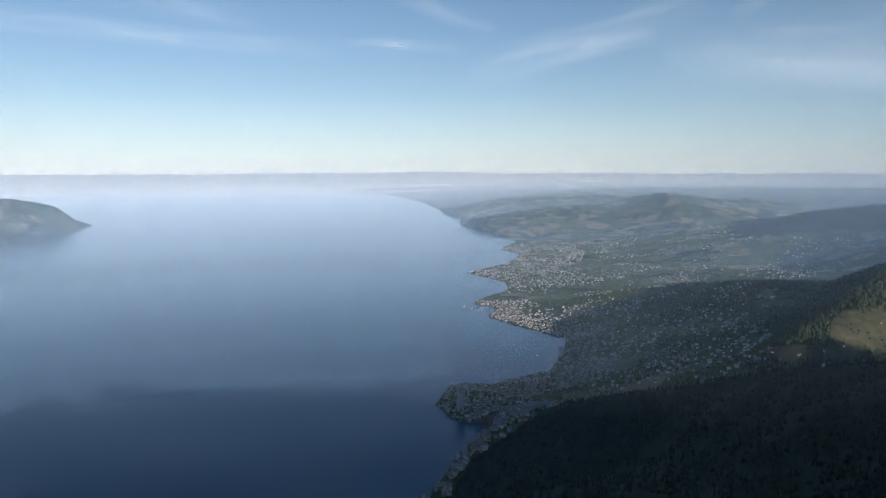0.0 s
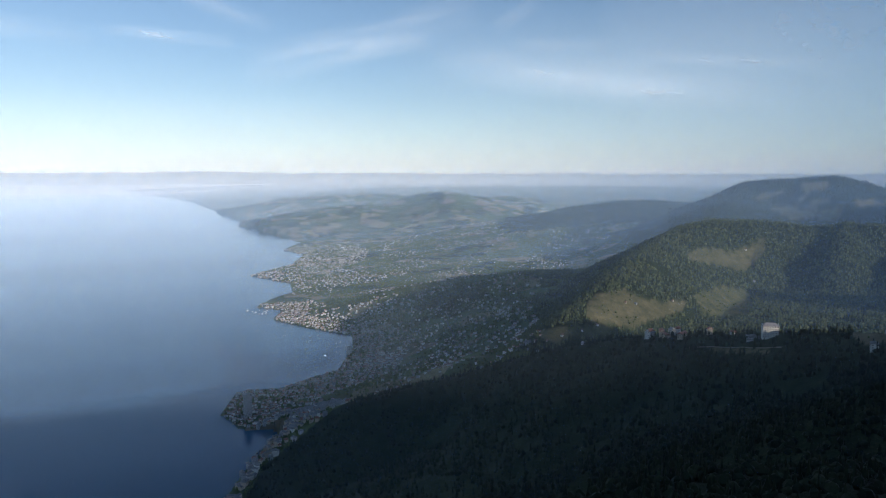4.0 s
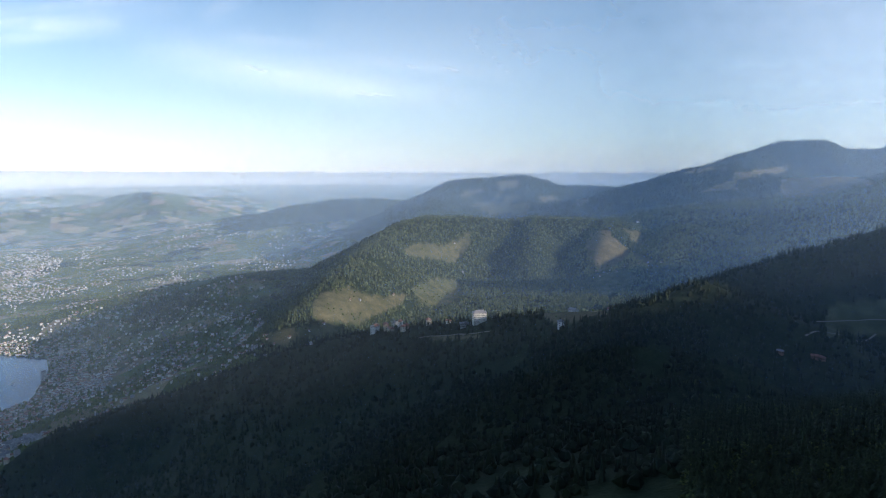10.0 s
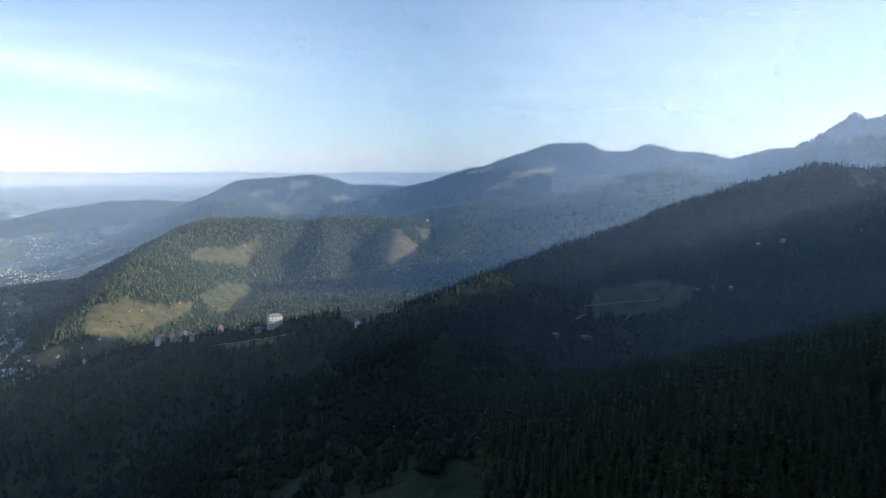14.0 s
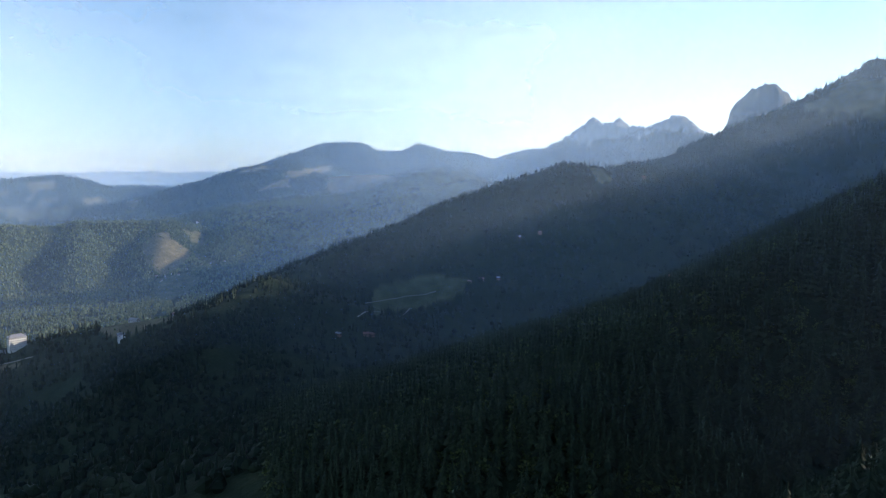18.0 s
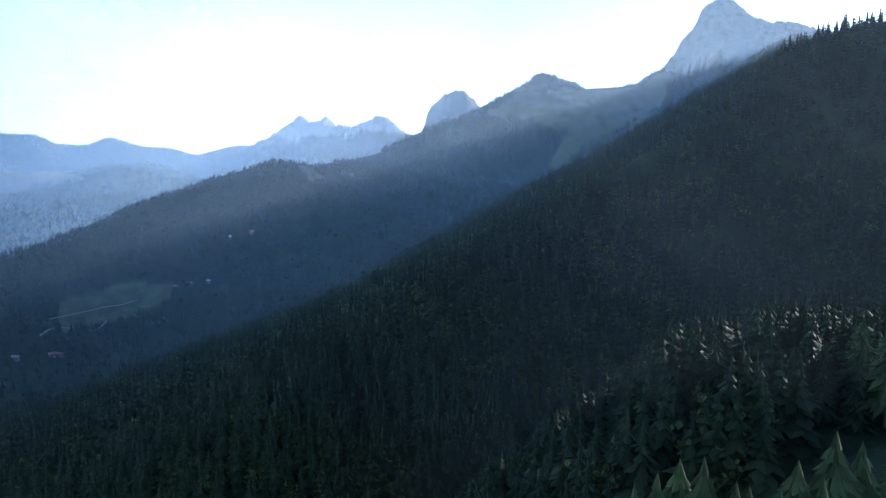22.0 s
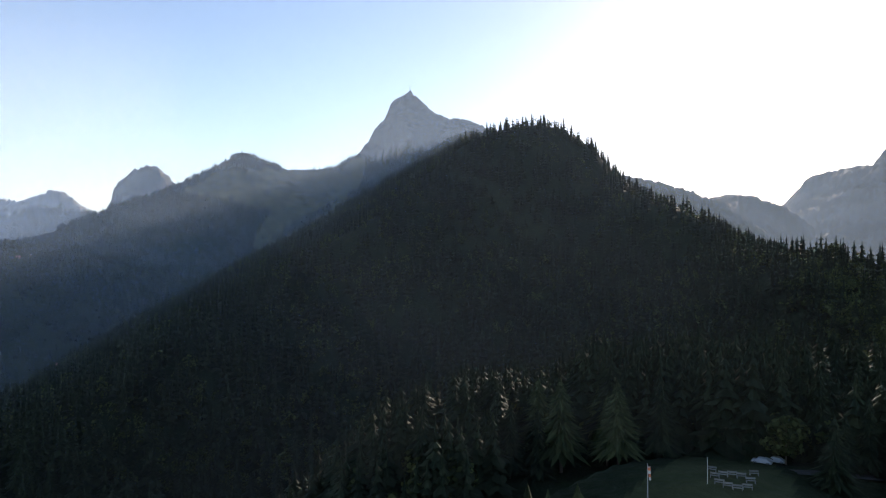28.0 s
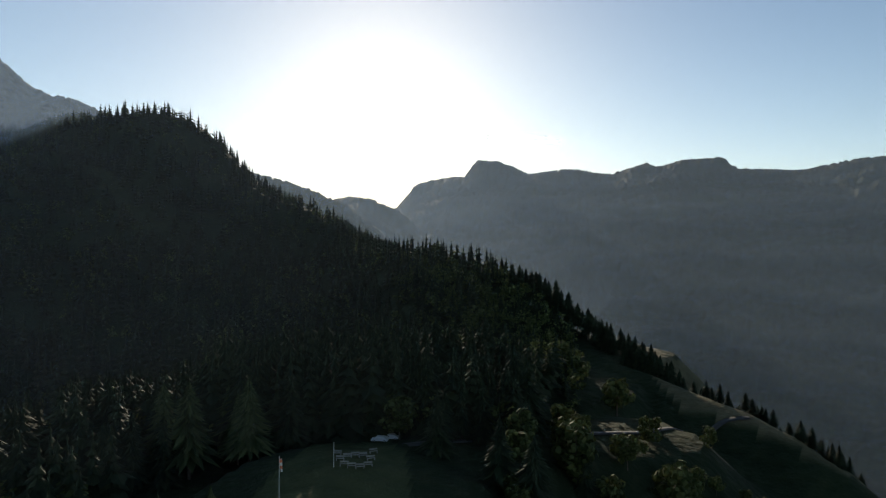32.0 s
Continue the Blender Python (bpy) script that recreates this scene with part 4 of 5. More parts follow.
# dark conifers standing behind the grassy crest
ROW_AZ, ROW_TIP = (158, 163.2, 166.7, 168.9, 171.0, 172.5, 173.9, 175.3, 177, 181, 186), (-.4, -2.2, -5.3, -6.4, -7.4, -8.7, -9.9, -10.5, -11.3, -13.2, -15.8)
CREST_AZ, CREST_R = (151, 156.9, 161, 164.7, 168.1, 171, 175.2, 178.4, 183, 187), (55, 47, 41, 35.5, 31.3, 29.5, 27.5, 26.5, 25, 24)
for az in np.arange(157.5, 186, .3):
    az = float(az + rng.uniform(-.15, .15))
    r = float(np.interp(az, CREST_AZ, CREST_R) + rng.uniform(.5, 2.6))
    x, y = polar(az, r)
    z = float(ground_z(np.array([x]), np.array([y]))[0])
    tip = float(np.interp(az, ROW_AZ, ROW_TIP)) - abs(rng.normal(0, .7))
    h = min(max(EYE + HOVER[2] + r * math.tan(radians(tip)) - z, .9), 3.4)
    near_tree(x, y, z - .15, h, near_crowns[int(rng.integers(0, 4))], "spruce", "dark spruce behind the grassy crest", "spruce tree", "spruces behind the crest")


# young wood on the near side of the shoulder, and scrub below the meadow
az = rng.uniform(150, 165, 420)
r = np.interp(az, CREST_AZ, CREST_R) - rng.uniform(.3, 12, 420)
x, y = HOVER[0] + r * np.sin(np.radians(az)), HOVER[1] + r * np.cos(np.radians(az))
z = ground_z(x, y)
ok = wooded(x, y, z) & (r > 20)
x, y, z = x[ok], y[ok], z[ok]
planted("young_wood", mid_spruce, x[::2], y[::2], z[::2] - .1, .7, 1.2, "young dark spruces on the shoulder", spruce_mat)
planted("young_wood", mid_broad, x[1::2], y[1::2], z[1::2] - .1, .7, 1.2, "young broadleaf trees on the shoulder", broad_mat)
for k in range(90):
    az, r = float(rng.uniform(158, 188)), float(rng.uniform(11, 21))
    x, y = polar(az, r)
    z = float(ground_z(np.array([x]), np.array([y]))[0])
    room = EYE + HOVER[2] + r * math.tan(radians(float(np.interp(az, [158, 166, 172, 188], [-10, -13.4, -15.8, -21])))) - z
    if room > .4 and cover(np.array([x]), np.array([y]), np.array([z]))[0][0] < .5:
        near_tree(x, y, z - .05, min(room, float(rng.uniform(.5, 1.6))), leaf_crowns[k % 3], "broadleaf_tree", "dark green broadleaf tree below the meadow", "tree", "scrub below the meadow")


# ---- houses ----
plaster = [simple("plaster_white", (.60, .57, .52), .85, 0, .25, 2), simple("plaster_cream", (.46, .38, .29), .85, 0, .25, 2), simple("plaster_grey", (.33, .32, .31), .85, 0, .25, 2)]
tiles = [simple("roof_brown", (.16, .085, .06), .85, 0, .3, 6), simple("roof_red", (.22, .10, .07), .85, 0, .3, 6), simple("roof_grey", (.20, .19, .19), .8, 0, .25, 6)]
glass = simple("window_glass", (.03, .035, .04), .15, 0, .2, 3)
wood = simple("chalet_wood", (.13, .075, .045), .85, 0, .35, 7)


def walls_mesh(w, d, h, mat):
    v = [(sx * w / 2, sy * d / 2, z) for z in (-.5, h) for sx, sy in ((-1, -1), (1, -1), (1, 1), (-1, 1))]
    v += [(-w / 2, 0, h + d * .28), (w / 2, 0, h + d * .28)]
    me = bpy.data.meshes.new("wall")
    me.from_pydata(v, [], [(0, 1, 5, 4), (1, 2, 6, 9, 5), (2, 3, 7, 6), (3, 0, 4, 8, 7)])
    me.materials.append(mat)
    return me


def roof_mesh(w, d, h, mat, hip=0.0):
    o, t, rise = .08, .05, d * .3
    W, D = w / 2 + o, d / 2 + o
    v = []
    for dz in (0, t):
        v += [(-W, -D, h - .05 + dz), (W, -D, h - .05 + dz), (W, D, h - .05 + dz), (-W, D, h - .05 + dz), (-W + hip * W, 0, h + rise + dz), (W - hip * W, 0, h + rise + dz)]
    f = [(6, 7, 11, 10), (8, 9, 10, 11), (7, 8, 11), (9, 6, 10), (1, 0, 4, 5), (3, 2, 5, 4), (0, 1, 7, 6), (2, 3, 9, 8), (1, 2, 8, 7), (3, 0, 6, 9)]
    me = bpy.data.meshes.new("roof")
    me.from_pydata(v, [], f)
    me.materials.append(mat)
    return me


def flat_mesh(w, d, h, mat):
    W, D = w / 2 + .04, d / 2 + .04
    me = bpy.data.meshes.new("roof")
    v = [(sx * W, sy * D, z) for z in (h - .02, h + .1) for sx, sy in ((-1, -1), (1, -1), (1, 1), (-1, 1))]
    v += [(sx * W * .35, sy * D * .4, z) for z in (h + .1, h + .35) for sx, sy in ((-1, -1), (1, -1), (1, 1), (-1, 1))]
    f = []
    for b in (0, 8):
        f += [(b + 4, b + 5, b + 6, b + 7), (b, b + 1, b + 5, b + 4), (b + 1, b + 2, b + 6, b + 5), (b + 2, b + 3, b + 7, b + 6), (b + 3, b, b + 4, b + 7)]
    me.from_pydata(v, [], f)
    me.materials.append(mat)
    return me


def window_mesh(wide, high):
    me = bpy.data.meshes.new("window")
    me.from_pydata([(-wide / 2, 0, 0), (wide / 2, 0, 0), (wide / 2, 0, high), (-wide / 2, 0, high), (-wide / 2, -.02, 0), (wide / 2, -.02, 0), (wide / 2, -.02, high), (-wide / 2, -.02, high)], [],
                   [(4, 5, 6, 7), (0, 1, 5, 4), (1, 2, 6, 5), (2, 3, 7, 6), (3, 0, 4, 7)])
    me.materials.append(glass)
    return me


pane = window_mesh(.16, .18)


def windows_on(thing, w, d, h, floors, across):
    """Rows of window panes on all four sides, a little proud of the wall."""
    for side in range(4):
        span, off = (w, d / 2) if side % 2 == 0 else (d, w / 2)
        n = max(1, int(across * span / w))
        for fl in range(floors):
            for k in range(n):
                p = part("window", pane, thing)
                u = (k + .5) / n * span - span / 2
                p.matrix_basis = Matrix.Rotation(side * math.pi / 2, 4, "Z") @ Matrix.Translation((u, -off - .004, (fl + .3) * h / floors))


def building(name, x, y, rot, w, d, h, style, label, category, group="", wall=None, roof=None, floors=0, across=0):
    z = float(ground_z(np.array([x]), np.array([y]))[0])
    t = new(name)
    t.matrix_basis = pose(x, y, z, 0, 0, rot)
    part("wall", walls_mesh(w, d, h, wall) if style != "flat" else walls_mesh(w, d, h * .999 - d * .28, wall), t)
    part("roof", flat_mesh(w, d, h, roof) if style == "flat" else roof_mesh(w, d, h, roof, .45 if style == "hip" else 0), t)
    if floors:
        windows_on(t, w, d, h if style != "flat" else h * .98, floors, across)
    return tagged(t, label, category, group)


def flat_walls(w, d, h, mat):
    v = [(sx * w / 2, sy * d / 2, z) for z in (-.5, h) for sx, sy in ((-1, -1), (1, -1), (1, 1), (-1, 1))]
    me = bpy.data.meshes.new("wall")
    me.from_pydata(v, [], [(0, 1, 5, 4), (1, 2, 6, 5), (2, 3, 7, 6), (3, 0, 4, 7), (4, 5, 6, 7)])
    me.materials.append(mat)
    return me


KINDS = []
for k, (w, d, h, style) in enumerate(((1.0, .8, .65, "gable"), (1.2, .9, .8, "hip"), (.9, .7, .6, "gable"), (1.8, .9, 1.2, "flat"), (2.3, .9, 1.0, "flat"), (1.4, 1.0, 1.1, "hip"))):
    wm, rm = plaster[k % 3], tiles[2 if style == "flat" else k % 3]
    KINDS.append((flat_walls(w, d, h, wm) if style == "flat" else walls_mesh(w, d, h, wm), flat_mesh(w, d, h, rm) if style == "flat" else roof_mesh(w, d, h, rm, .45 if style == "hip" else 0), style))
LABELS = {"gable": ("house", "plastered house with a pitched brown tile roof", "house"), "hip": ("villa", "pale plastered villa with a hipped tile roof", "house"), "flat": ("apartment_block", "grey apartment block with a flat roof", "apartment block")}


def town_density(x, y, z):
    d, r = shore_side(x, y), np.hypot(x, y)
    az = np.degrees(np.arctan2(x, y))
    core = (d > 1.0) & (d < np.clip((r - 200) * .5, 6, 30)) & (r < 345) & (r > 185)
    climb = (d >= 25) & (d < 95) & (r < 420) & (r > 235) & (z < 34)
    bay = (d > 1.2) & (d < 30) & (r >= 345) & (r < 500)
    vevey = (d > 1.5) & (d < 75) & (r > 560) & (r < 870) & (az < 13)
    clump = fbm(x, y, 42, 4, 21)
    sub = (d > 6) & (r < 950) & (cover(x, y, z)[2] > .5) & (clump > .02)
    far = (r >= 950) & (d > 3) & (clump > .25)
    p = np.where(core, .62, 0) + np.where(climb, .03 + .12 * (fbm(x, y, 24, 3, 33) > .1), 0) + np.where(bay & (d < 18), .6, 0) + np.where(bay & (d >= 18), .14, 0) + np.where(vevey, .42, 0)
    p = np.maximum(p, np.where(sub, np.where((r < 480) & (az > 9), .05, .10) + .2 * np.clip(clump, 0, 1), 0))
    return np.maximum(p, np.where(far, .05, 0))


lived = lambda x, y, z: (rng.random(len(x)) < town_density(x, y, z)) & (z > .2) & (z < 40)
places = [scatter(n, a0, a1, r0, r1, lived) for n, a0, a1, r0, r1 in ((34000, -4, 26, 185, 500), (46000, 1, 36, 500, 950), (16000, 1, 52, 950, 2200))]
hx, hy, hz = (np.concatenate(c) for c in zip(*places))
order = np.argsort(np.hypot(hx, hy))
hx, hy, hz = hx[order], hy[order], hz[order]
taken, chosen = {}, []
for k in range(len(hx)):
    cell = (round(hx[k] / 1.5), round(hy[k] / 1.5))
    if cell not in taken:
        taken[cell] = True
        chosen.append(k)
hx, hy, hz = hx[chosen], hy[chosen], hz[chosen]
hd = shore_side(hx, hy)
for k in range(min(300, len(hx))):
    town = hd[k] < 22
    wm, rm, style = KINDS[int(rng.choice([1, 3, 4, 5] if town else [0, 1, 2, 5]))]
    name, label, cat = LABELS[style]
    t = new(name)
    t.matrix_basis = Matrix.LocRotScale((hx[k], hy[k], hz[k]), Euler((0, 0, rng.uniform(0, 6.28))), (1, 1, rng.uniform(.8, 1.5)))
    part("wall", wm, t)
    part("roof", rm, t)
    tagged(t, label, cat, "houses of the lakeside town")


def joined_houses(name, idx, label, grow=1.0):
    V, Fq, M, base = [], [], [], 0
    for k in idx:
        w, d, h = rng.uniform(.6, 1.7) * grow, rng.uniform(.55, 1.0) * grow, rng.uniform(.45, 1.1) * grow
        a = rng.uniform(0, 3.14)
        c, s_ = math.cos(a), math.sin(a)
        hip, rise = rng.uniform(0, .5), rng.choice([.06, .3]) * d
        loc = [(sx * w / 2, sy * d / 2, z) for z in (-.4, h) for sx, sy in ((-1, -1), (1, -1), (1, 1), (-1, 1))]
        loc += [(sx * (w / 2 + .07), sy * (d / 2 + .07), h) for sx, sy in ((-1, -1), (1, -1), (1, 1), (-1, 1))] + [(-(1 - hip) * w / 2, 0, h + rise), ((1 - hip) * w / 2, 0, h + rise)]
        V += [(hx[k] + c * px - s_ * py, hy[k] + s_ * px + c * py, hz[k] + pz) for px, py, pz in loc]
        b = base
        Fq += [(b, b + 1, b + 5, b + 4), (b + 1, b + 2, b + 6, b + 5), (b + 2, b + 3, b + 7, b + 6), (b + 3, b, b + 4, b + 7), (b + 8, b + 9, b + 13, b + 12), (b + 10, b + 11, b + 12, b + 13), (b + 9, b + 10, b + 13, b + 13), (b + 11, b + 8, b + 12, b + 12)]
        wallm, roofm = rng.choice([0, 0, 1, 2]), 3 + rng.choice([0, 1, 1, 2])
        M += [wallm] * 4 + [roofm] * 4
        base += 14
    me = bpy.data.meshes.new(name)
    me.from_pydata(V, [], [f if len(set(f)) == 4 else f[:3] for f in Fq])
    for m in plaster + tiles:
        me.materials.append(m)
    me.polygons.foreach_set("material_index", np.array(M, np.int32))
    return tagged(new(name, me), label, "houses", kind="stuff")


rest = np.arange(300, len(hx))
rr = np.hypot(hx, hy)[300:]
joined_houses("lakeside_houses", rest[rr < 520], "crowd of pale town houses along the lake shore")
joined_houses("plain_houses", rest[(rr >= 520) & (rr < 950)], "scattered pale houses among fields and gardens", .85)
joined_houses("distant_houses", rest[rr >= 950], "distant pale houses dotted over the plateau", 1.1)

# the tower on the headland and the white block on the bay
x, y = polar(1.5, 264)
building("tower_block", x, y, 20, 2.6, 2.0, 9.5, "flat", "tall pale concrete residential tower by the lake", "tower block", "", plaster[2], tiles[2], 14, 6)
x, y = polar(9.9, 352)
building("white_block", x, y, 10, 2.2, 1.6, 4.2, "flat", "bright white high-rise block beside the bay", "apartment block", "", plaster[0], tiles[2], 8, 5)
# the hotel and the village on the sunlit shoulder
x, y = polar(44.1, 164)
building("hotel", x, y, 150, 3.2, 1.8, 2.6, "hip", "large white hotel with a grey hipped roof among trees", "hotel", "", plaster[0], tiles[2], 6, 10)
x, y = polar(42.9, 165)
building("hotel_annex", x, y, 150, 2.6, 1.2, .9, "flat", "low grey annex beside the hotel", "annex", "", plaster[2], tiles[2], 2, 8)
for k, (az, r, w, d, h, st, wm, rm) in enumerate(((35.3, 186, 2.2, 1.6, 2.0, "hip", 0, 1), (36.2, 185, 3.2, 1.3, 1.6, "hip", 1, 1), (37.0, 184, 1.4, 1.4, 1.8, "hip", 0, 2), (37.4, 186, 1.8, 1.2, 2.4, "gable", 0, 1), (36.6, 181, 2.0, 1.2, .9, "gable", 1, 1), (37.8, 178, 2.6, 1.3, 1.1, "gable", 1, 1),
                                                  (39.8, 176, 1.4, 1.2, 1.5, "hip", 1, 1), (41.5, 172, 1.2, .9, .7, "gable", 0, 0), (50.9, 140, 1.6, 1.2, 1.3, "flat", 0, 2), (51.9, 152, 2.0, 1.2, .7, "gable", 2, 2), (54.8, 146, 1.2, .9, .7, "gable", 2, 0), (30.0, 205, 2.2, 1.0, .8, "gable", 0, 2), (29.5, 207, 1.4, .9, .8, "gable", 0, 0),)):
    x, y = polar(az, r)
    building("chalet" if h < 1 else "village_house", x, y, 20 + 37 * k % 90, w, d, h, st, "small mountain chalet with a pitched roof" if h < 1 else "white village house with a red tile roof", "chalet" if h < 1 else "house", "village on the shoulder", plaster[wm], tiles[rm], 2 if h < 1 else 3, 4)
# chalets over the meadows and the shaded slopes: bearing, elevation angle, search range
def on_slope(az, el, r0, r1):
    """The first place along a bearing where the ground meets that elevation angle."""
    r = np.arange(r0, r1, .5)
    a = radians(az)
    px, py = HOVER[0] + r * math.sin(a), HOVER[1] + r * math.cos(a)
    e = np.degrees(np.arctan2(ground_z(px, py) - EYE - HOVER[2], r))
    k = np.argmax(e >= el) if (e >= el).any() else len(r) // 2
    return float(px[k]), float(py[k])


for k, (az, el, r0, r1) in enumerate(((28.2, -13.4, 230, 500), (27.0, -13.9, 230, 500), (25.4, -14.6, 230, 500), (31.0, -12.4, 230, 500), (33.2, -10.5, 260, 500), (34.0, -10.6, 260, 500), (29.8, -12.9, 230, 500), (36.8, -10.2, 260, 500), (42.6, -8.3, 300, 520), (41.9, -5.9, 300, 520),
                                      (53.6, -8.0, 290, 500), (54.2, -8.1, 290, 500), (54.7, -7.9, 290, 500), (55.2, -8.0, 290, 500), (55.8, -7.6, 290, 500), (56.3, -7.8, 290, 500), (56.9, -7.4, 290, 500), (57.6, -7.2, 290, 500), (58.6, -7.1, 290, 500), (53.9, -8.4, 290, 500), (55.6, -7.3, 290, 500),
                                      (70.4, -13.6, 60, 160), (69.9, -13.6, 60, 160), (67.6, -13.5, 60, 160), (78.6, -9.3, 60, 200), (79.6, -9.1, 60, 200), (81.0, -9.0, 60, 200), (87.0, -17.0, 30, 80), (95.0, -7.8, 60, 160), (82.8, -5.6, 100, 260), (84.4, -5.2, 100, 260), (92.5, -.6, 180, 280), (93.2, -.5, 180, 280), (62.5, -7.2, 300, 480), (64, -7.4, 300, 480), (65.2, -7.0, 300, 480), (66, -7.3, 300, 480), (64.6, -6.6, 300, 480))):
    x, y = on_slope(az, el, r0, r1)
    building("chalet", x, y, 25 + 53 * k % 90, rng.uniform(.8, 1.2), rng.uniform(.6, .8), rng.uniform(.4, .6), "gable", "small mountain chalet with a pitched roof", "chalet", "chalets on the slopes", plaster[k % 3] if az < 60 else wood, tiles[(k * 7) % 3], 1, 3)
x, y = on_slope(56.7, -4.1, 380, 500)
building("chapel", x, y, 40, 2.2, 1.4, 1.8, "gable", "white chapel on the hilltop", "chapel", "", plaster[0], tiles[0], 2, 3)


# ---- roads and the clearing ----
asphalt = simple("asphalt", (.05, .05, .05), .9, 0, .25, 3)
gravel = simple("gravel_track", (.17, .15, .11), .95, 0, .3, 6)
painted = simple("painted_wood", (.55, .53, .48), .7, 0, .2, 9)
steel = simple("galvanised_steel", (.45, .45, .46), .4, .8, .15, 6)
cloth = simple("windsock_cloth", (.75, .22, .10), .8, 0, .2, 9)
cloth_white = simple("windsock_white", (.75, .72, .68), .8, 0, .15, 9)


def track(name, places, wide, mat, label, category):
    """A road laid on the ground along places, drawn as a curve through them."""
    pts = np.array(places, float)
    for _ in range(3):
        q = np.empty((len(pts) * 2 - 2, 2))
        q[0::2], q[1::2] = pts[:-1] * .75 + pts[1:] * .25, pts[:-1] * .25 + pts[1:] * .75
        pts = np.vstack([pts[:1], q, pts[-1:]])
    d = np.gradient(pts, axis=0)
    n = np.stack([-d[:, 1], d[:, 0]], 1) / np.maximum(np.hypot(d[:, 0], d[:, 1]), 1e-6)[:, None]
    lanes = []
    for o, up in ((-.5, .02), (-.42, .05), (.42, .05), (.5, .02)):
        e = pts + n * o * wide
        zc = np.maximum(ground_z(e[:, 0], e[:, 1]), ground_z(pts[:, 0], pts[:, 1]))
        lanes.append(np.column_stack([e, zc + up * max(1, wide)]))
    v = np.stack(lanes, 1).reshape(-1, 3)
    f = [(i * 4 + k, (i + 1) * 4 + k, (i + 1) * 4 + k + 1, i * 4 + k + 1) for i in range(len(pts) - 1) for k in range(3)]
    return tagged(new(name, mesh_from(name, v, f, [mat])), label, category, kind="structure")


def sightline(pairs, r0, r1):
    return [on_slope(a, e, r0, r1) for a, e in pairs]


track("road", sightline([(150.4, -16.3), (156, -16.0), (162, -15.6), (167, -15.2), (171, -14.9), (175, -14.0), (178, -13.2)], 12, 30), .25, asphalt, "narrow paved mountain road past the clearing", "road")
track("road", [on_slope(a, e, 240, 520) for a, e in ((17.6, -10.6), (17.9, -11.6), (18.8, -12.8), (19.3, -13.9), (18.4, -15.0), (16, -15.6))], 1.0, asphalt, "curving main road through the shaded town", "road")
track("road", [on_slope(a, e, 420, 700) for a, e in ((16.4, -8.2), (17.8, -9.0), (19.6, -9.4), (21.4, -9.6))], 1.3, asphalt, "motorway between fields and gardens", "road")
track("road", [on_slope(a, e, 130, 190) for a, e in ((38.0, -13.8), (40.5, -13.6), (43.0, -13.4), (45.0, -13.2))], .6, gravel, "pale road below the hotel", "road")
track("gravel_path", [on_slope(a, e, 70, 170) for a, e in ((69.6, -10.9), (71.5, -10.6), (73.8, -10.4), (75.8, -10.0))], .4, gravel, "pale track across a terraced hay field", "path")
track("gravel_path", [on_slope(a, e, 70, 170) for a, e in ((69.2, -12.0), (71.2, -11.6), (73.6, -11.4))], .4, gravel, "pale track across a terraced hay field", "path")


def slab(w, d, h, mat, name):
    """A bar with softened edges."""
    bm = bmesh.new()
    bmesh.ops.create_cube(bm, size=1, matrix=Matrix.Diagonal((w, d, h, 1)))
    bmesh.ops.bevel(bm, geom=bm.edges[:], offset=min(w, d, h) * .18, segments=1, affect="EDGES")
    me = bpy.data.meshes.new(name)
    bm.to_mesh(me)
    bm.free()
    me.materials.append(mat)
    return me


def stand(x, y):
    return float(ground_z(np.array([x]), np.array([y]))[0])


# benches in two arcs on the clearing
bench_wood = simple("bench_wood", (.2, .19, .175), .85, 0, .35, 9)
seat_me, back_me, leg_me = slab(.18, .042, .012, bench_wood, "seat"), slab(.18, .012, .035, bench_wood, "backrest"), slab(.014, .042, .05, bench_wood, "leg")


def bench_at(x, y, rot):
    t = new("bench")
    t.matrix_basis = pose(x, y, stand(x, y) + .004, 0, 0, rot)
    for me, at in ((seat_me, (0, 0, .05)), (back_me, (0, .03, .085)), (leg_me, (-.08, 0, .022)), (leg_me, (.08, 0, .022))):
        part(me.name.split(".")[0], me, t).location = at
    return tagged(t, "weathered grey wooden bench on the grass clearing", "bench", "benches on the clearing")


for az, r in ((144.9, 14.55), (145.5, 14.65), (146.15, 14.7), (146.8, 14.65), (147.45, 14.5), (145.2, 14.1), (145.8, 14.0), (146.5, 13.98), (147.2, 14.1), (147.7, 15.1), (144.7, 15.15)):
    x, y = polar(az, r)
    bench_at(x, y, -az + (az - 146) * 9)

# windsock on its mast
x, y = polar(139.8, 12.4)
mast = new("windsock")
mast.matrix_basis = pose(x, y, stand(x, y), 0, 0, 0)
part("pole", tube("pole", [(-.1, .012), (.3, .011), (.95, .007)], 8, steel), mast, "thin grey steel mast")
part("base", slab(.08, .08, .05, asphalt, "base"), mast).location = (0, 0, .02)
hoop = part("hoop", tube("hoop", [(-.004, .026), (.004, .026)], 12, steel), mast)
hoop.matrix_basis = pose(-.03, 0, .9, 0, 12, 0)
for k in range(4):
    sock = part("sock", tube("sock", [(0, .026 - .003 * k), (.055, .023 - .003 * k)], 12, cloth if k % 2 == 0 else cloth_white), mast, "orange and white striped cloth sleeve")
    sock.matrix_basis = pose(-.035 - .006 * k, 0, .9 - .055 * (k + 1), 0, 6, 0)
tagged(mast, "slim mast with a limp orange and white windsock", "windsock")

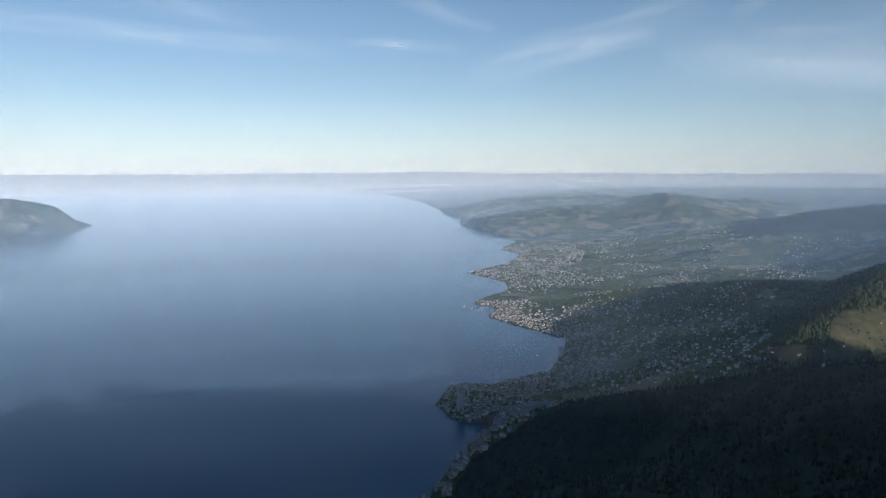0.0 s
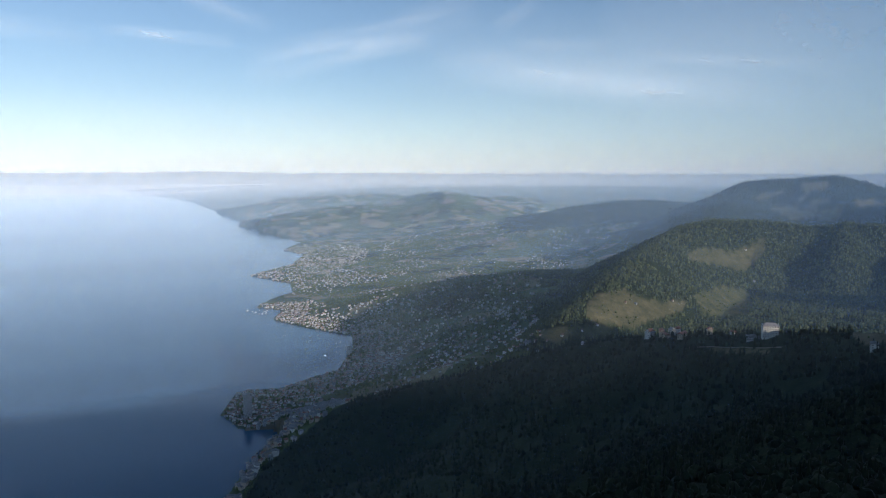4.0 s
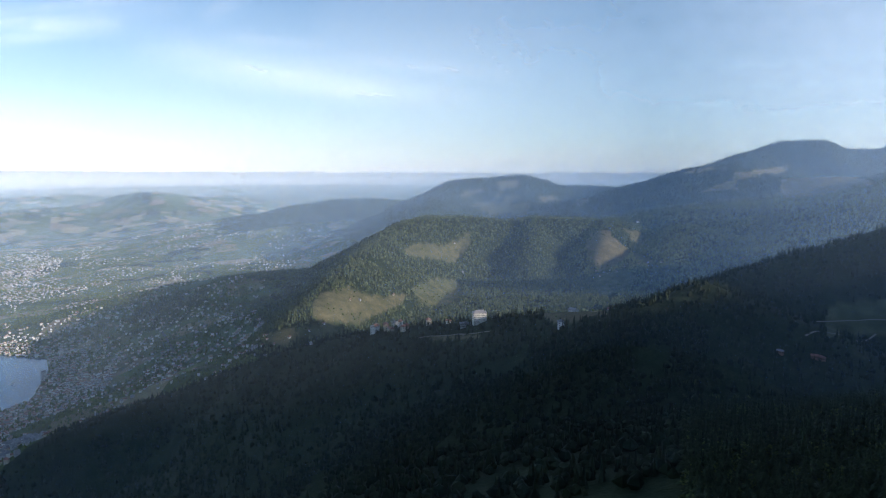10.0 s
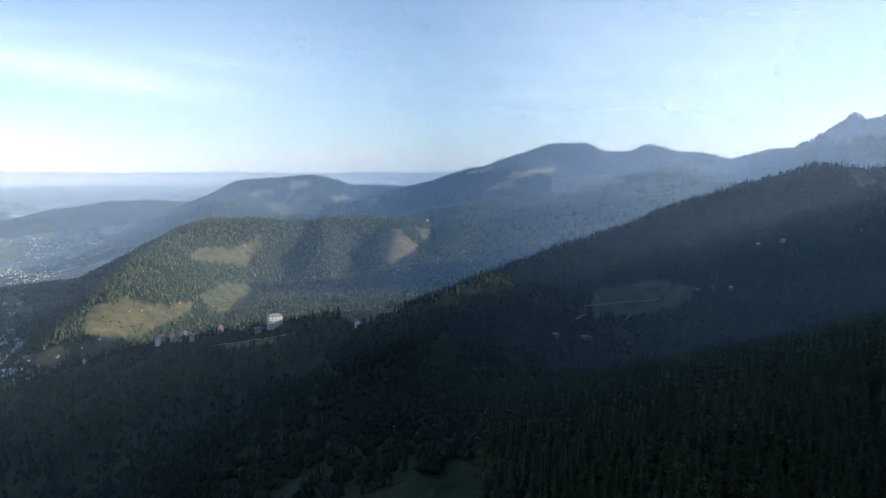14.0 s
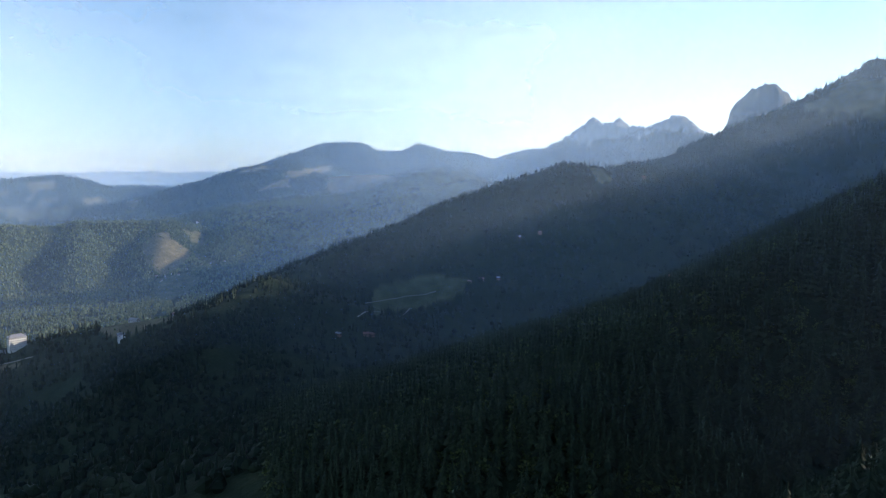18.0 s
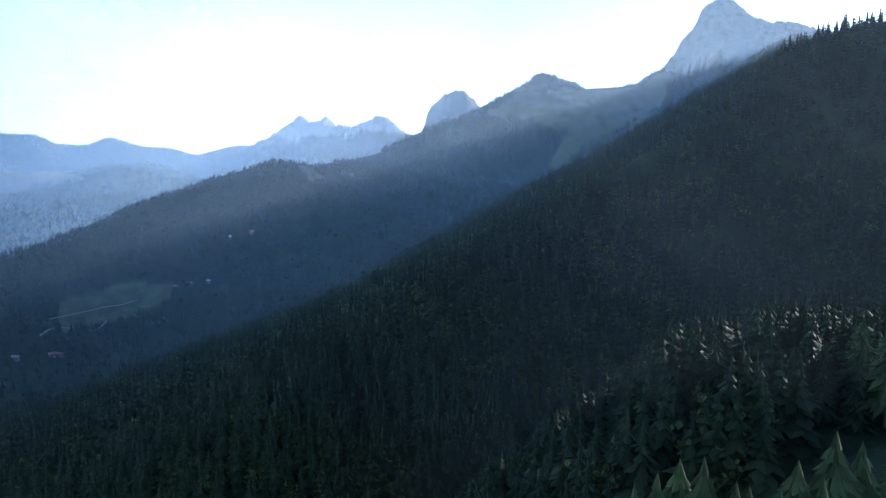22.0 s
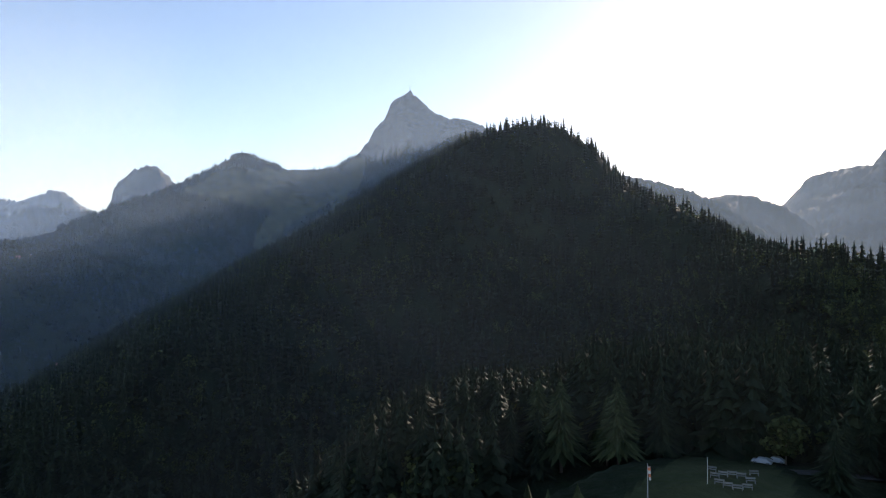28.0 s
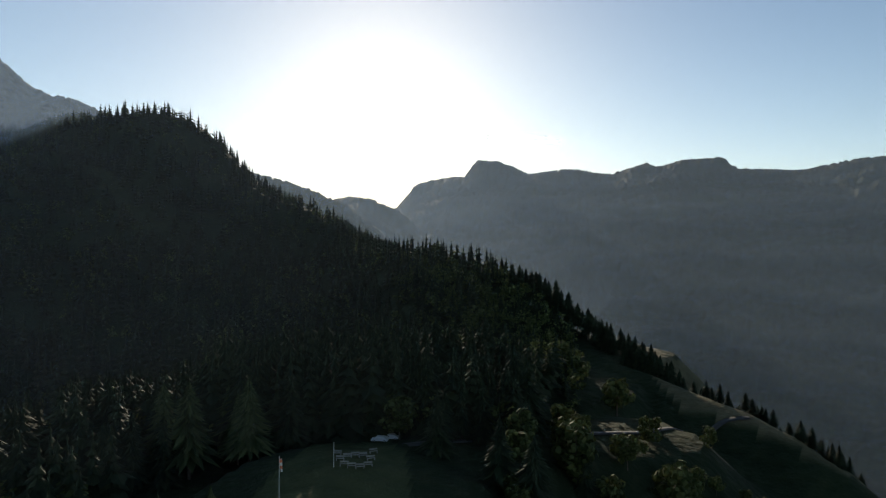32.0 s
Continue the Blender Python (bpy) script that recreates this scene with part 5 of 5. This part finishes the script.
# a second thin pole by the benches
x, y = polar(144.35, 14.15)
post = tagged(new("flag_pole"), "thin white pole beside the benches", "pole")
post.matrix_basis = pose(x, y, stand(x, y), 0, 0, 0)
part("pole", tube("pole", [(-.1, .008), (.5, .006)], 8, painted), post)
part("cap", tube("cap", [(.5, .01), (.515, .004)], 8, painted), post)

# parked vehicles at the edge of the clearing
car_paint = simple("car_paint", (.5, .52, .55), .3, .2, .1, 5)
rubber = simple("rubber", (.02, .02, .02), .9, 0, .2, 9)


def car_body():
    pts = [(-.21, .03), (-.21, .075), (-.16, .085), (-.11, .135), (.07, .138), (.13, .09), (.20, .08), (.215, .035)]
    bm = bmesh.new()
    a = [bm.verts.new((px, -.085, pz)) for px, pz in pts]
    b = [bm.verts.new((px, .085, pz)) for px, pz in pts]
    bm.faces.new(a)
    bm.faces.new(b[::-1])
    for i in range(len(pts)):
        j = (i + 1) % len(pts)
        bm.faces.new((a[j], a[i], b[i], b[j]))
    bmesh.ops.recalc_face_normals(bm, faces=bm.faces)
    bmesh.ops.bevel(bm, geom=bm.edges[:], offset=.008, segments=1, affect="EDGES")
    me = bpy.data.meshes.new("body")
    bm.to_mesh(me)
    bm.free()
    me.materials.append(car_paint)
    return me


body_me, wheel_me, tyre_me = car_body(), tube("rim", [(-.012, .02), (.012, .02)], 12, steel), tube("tyre", [(-.014, .024), (-.014, .034), (.014, .034), (.014, .024)], 14, rubber)
screen_me = slab(.05, .15, .004, glass, "windscreen")
for az, r, rot in ((148.3, 16.9, 20), (149.2, 17.2, 26)):
    x, y = polar(az, r)
    t = new("car")
    t.matrix_basis = pose(x, y, stand(x, y) + .01, 0, 0, rot)
    part("body", body_me, t)
    ws = part("windscreen", screen_me, t)
    ws.matrix_basis = pose(.103, 0, .117, 0, 38, 0)
    for sx in (-.13, .13):
        for sy in (-.085, .085):
            w = part("wheel", wheel_me, t)
            w.matrix_basis = pose(sx, sy, .034, 90, 0, 0)
            part("tyre", tyre_me, w)
    tagged(t, "silver grey car parked at the forest edge", "car", "parked cars")

# the mast on the highest summit
x, y, z = place(121.4, 420, 12.6)
tip = tagged(new("summit_mast"), "thin lattice mast on the rocky summit", "mast")
tip.matrix_basis = pose(x, y, stand(x, y), 0, 0, 0)
part("pole", tube("pole", [(-1, .3), (1.5, .22), (3.6, .1)], 6, asphalt), tip)
part("crossbar", slab(1.0, .2, .2, asphalt, "crossbar"), tip).location = (0, 0, 2.6)

# small boats on the bay and moored at the jetty
hull_me = tube("hull", [(-.05, .2), (.15, .3), (.2, .26)], 10, painted)
for k in range(16):
    a, rr_ = (7.9, 352) if k == 0 else (float(rng.uniform(1.6, 3.6)), float(rng.uniform(468, 486)))
    x, y = polar(a, rr_)
    if shore_side(np.array([x]), np.array([y]))[0] < -1:
        b = new("boat")
        b.matrix_basis = Matrix.LocRotScale((x, y, 0), Euler((0, 0, rng.uniform(0, 3))), (2.2, .8, 1))
        part("hull", hull_me, b)
        part("cabin", slab(.25, .3, .18, plaster[0], "cabin"), b).location = (0, 0, .25)
        tagged(b, "small white boat on the calm lake", "boat", "boats in the bay")
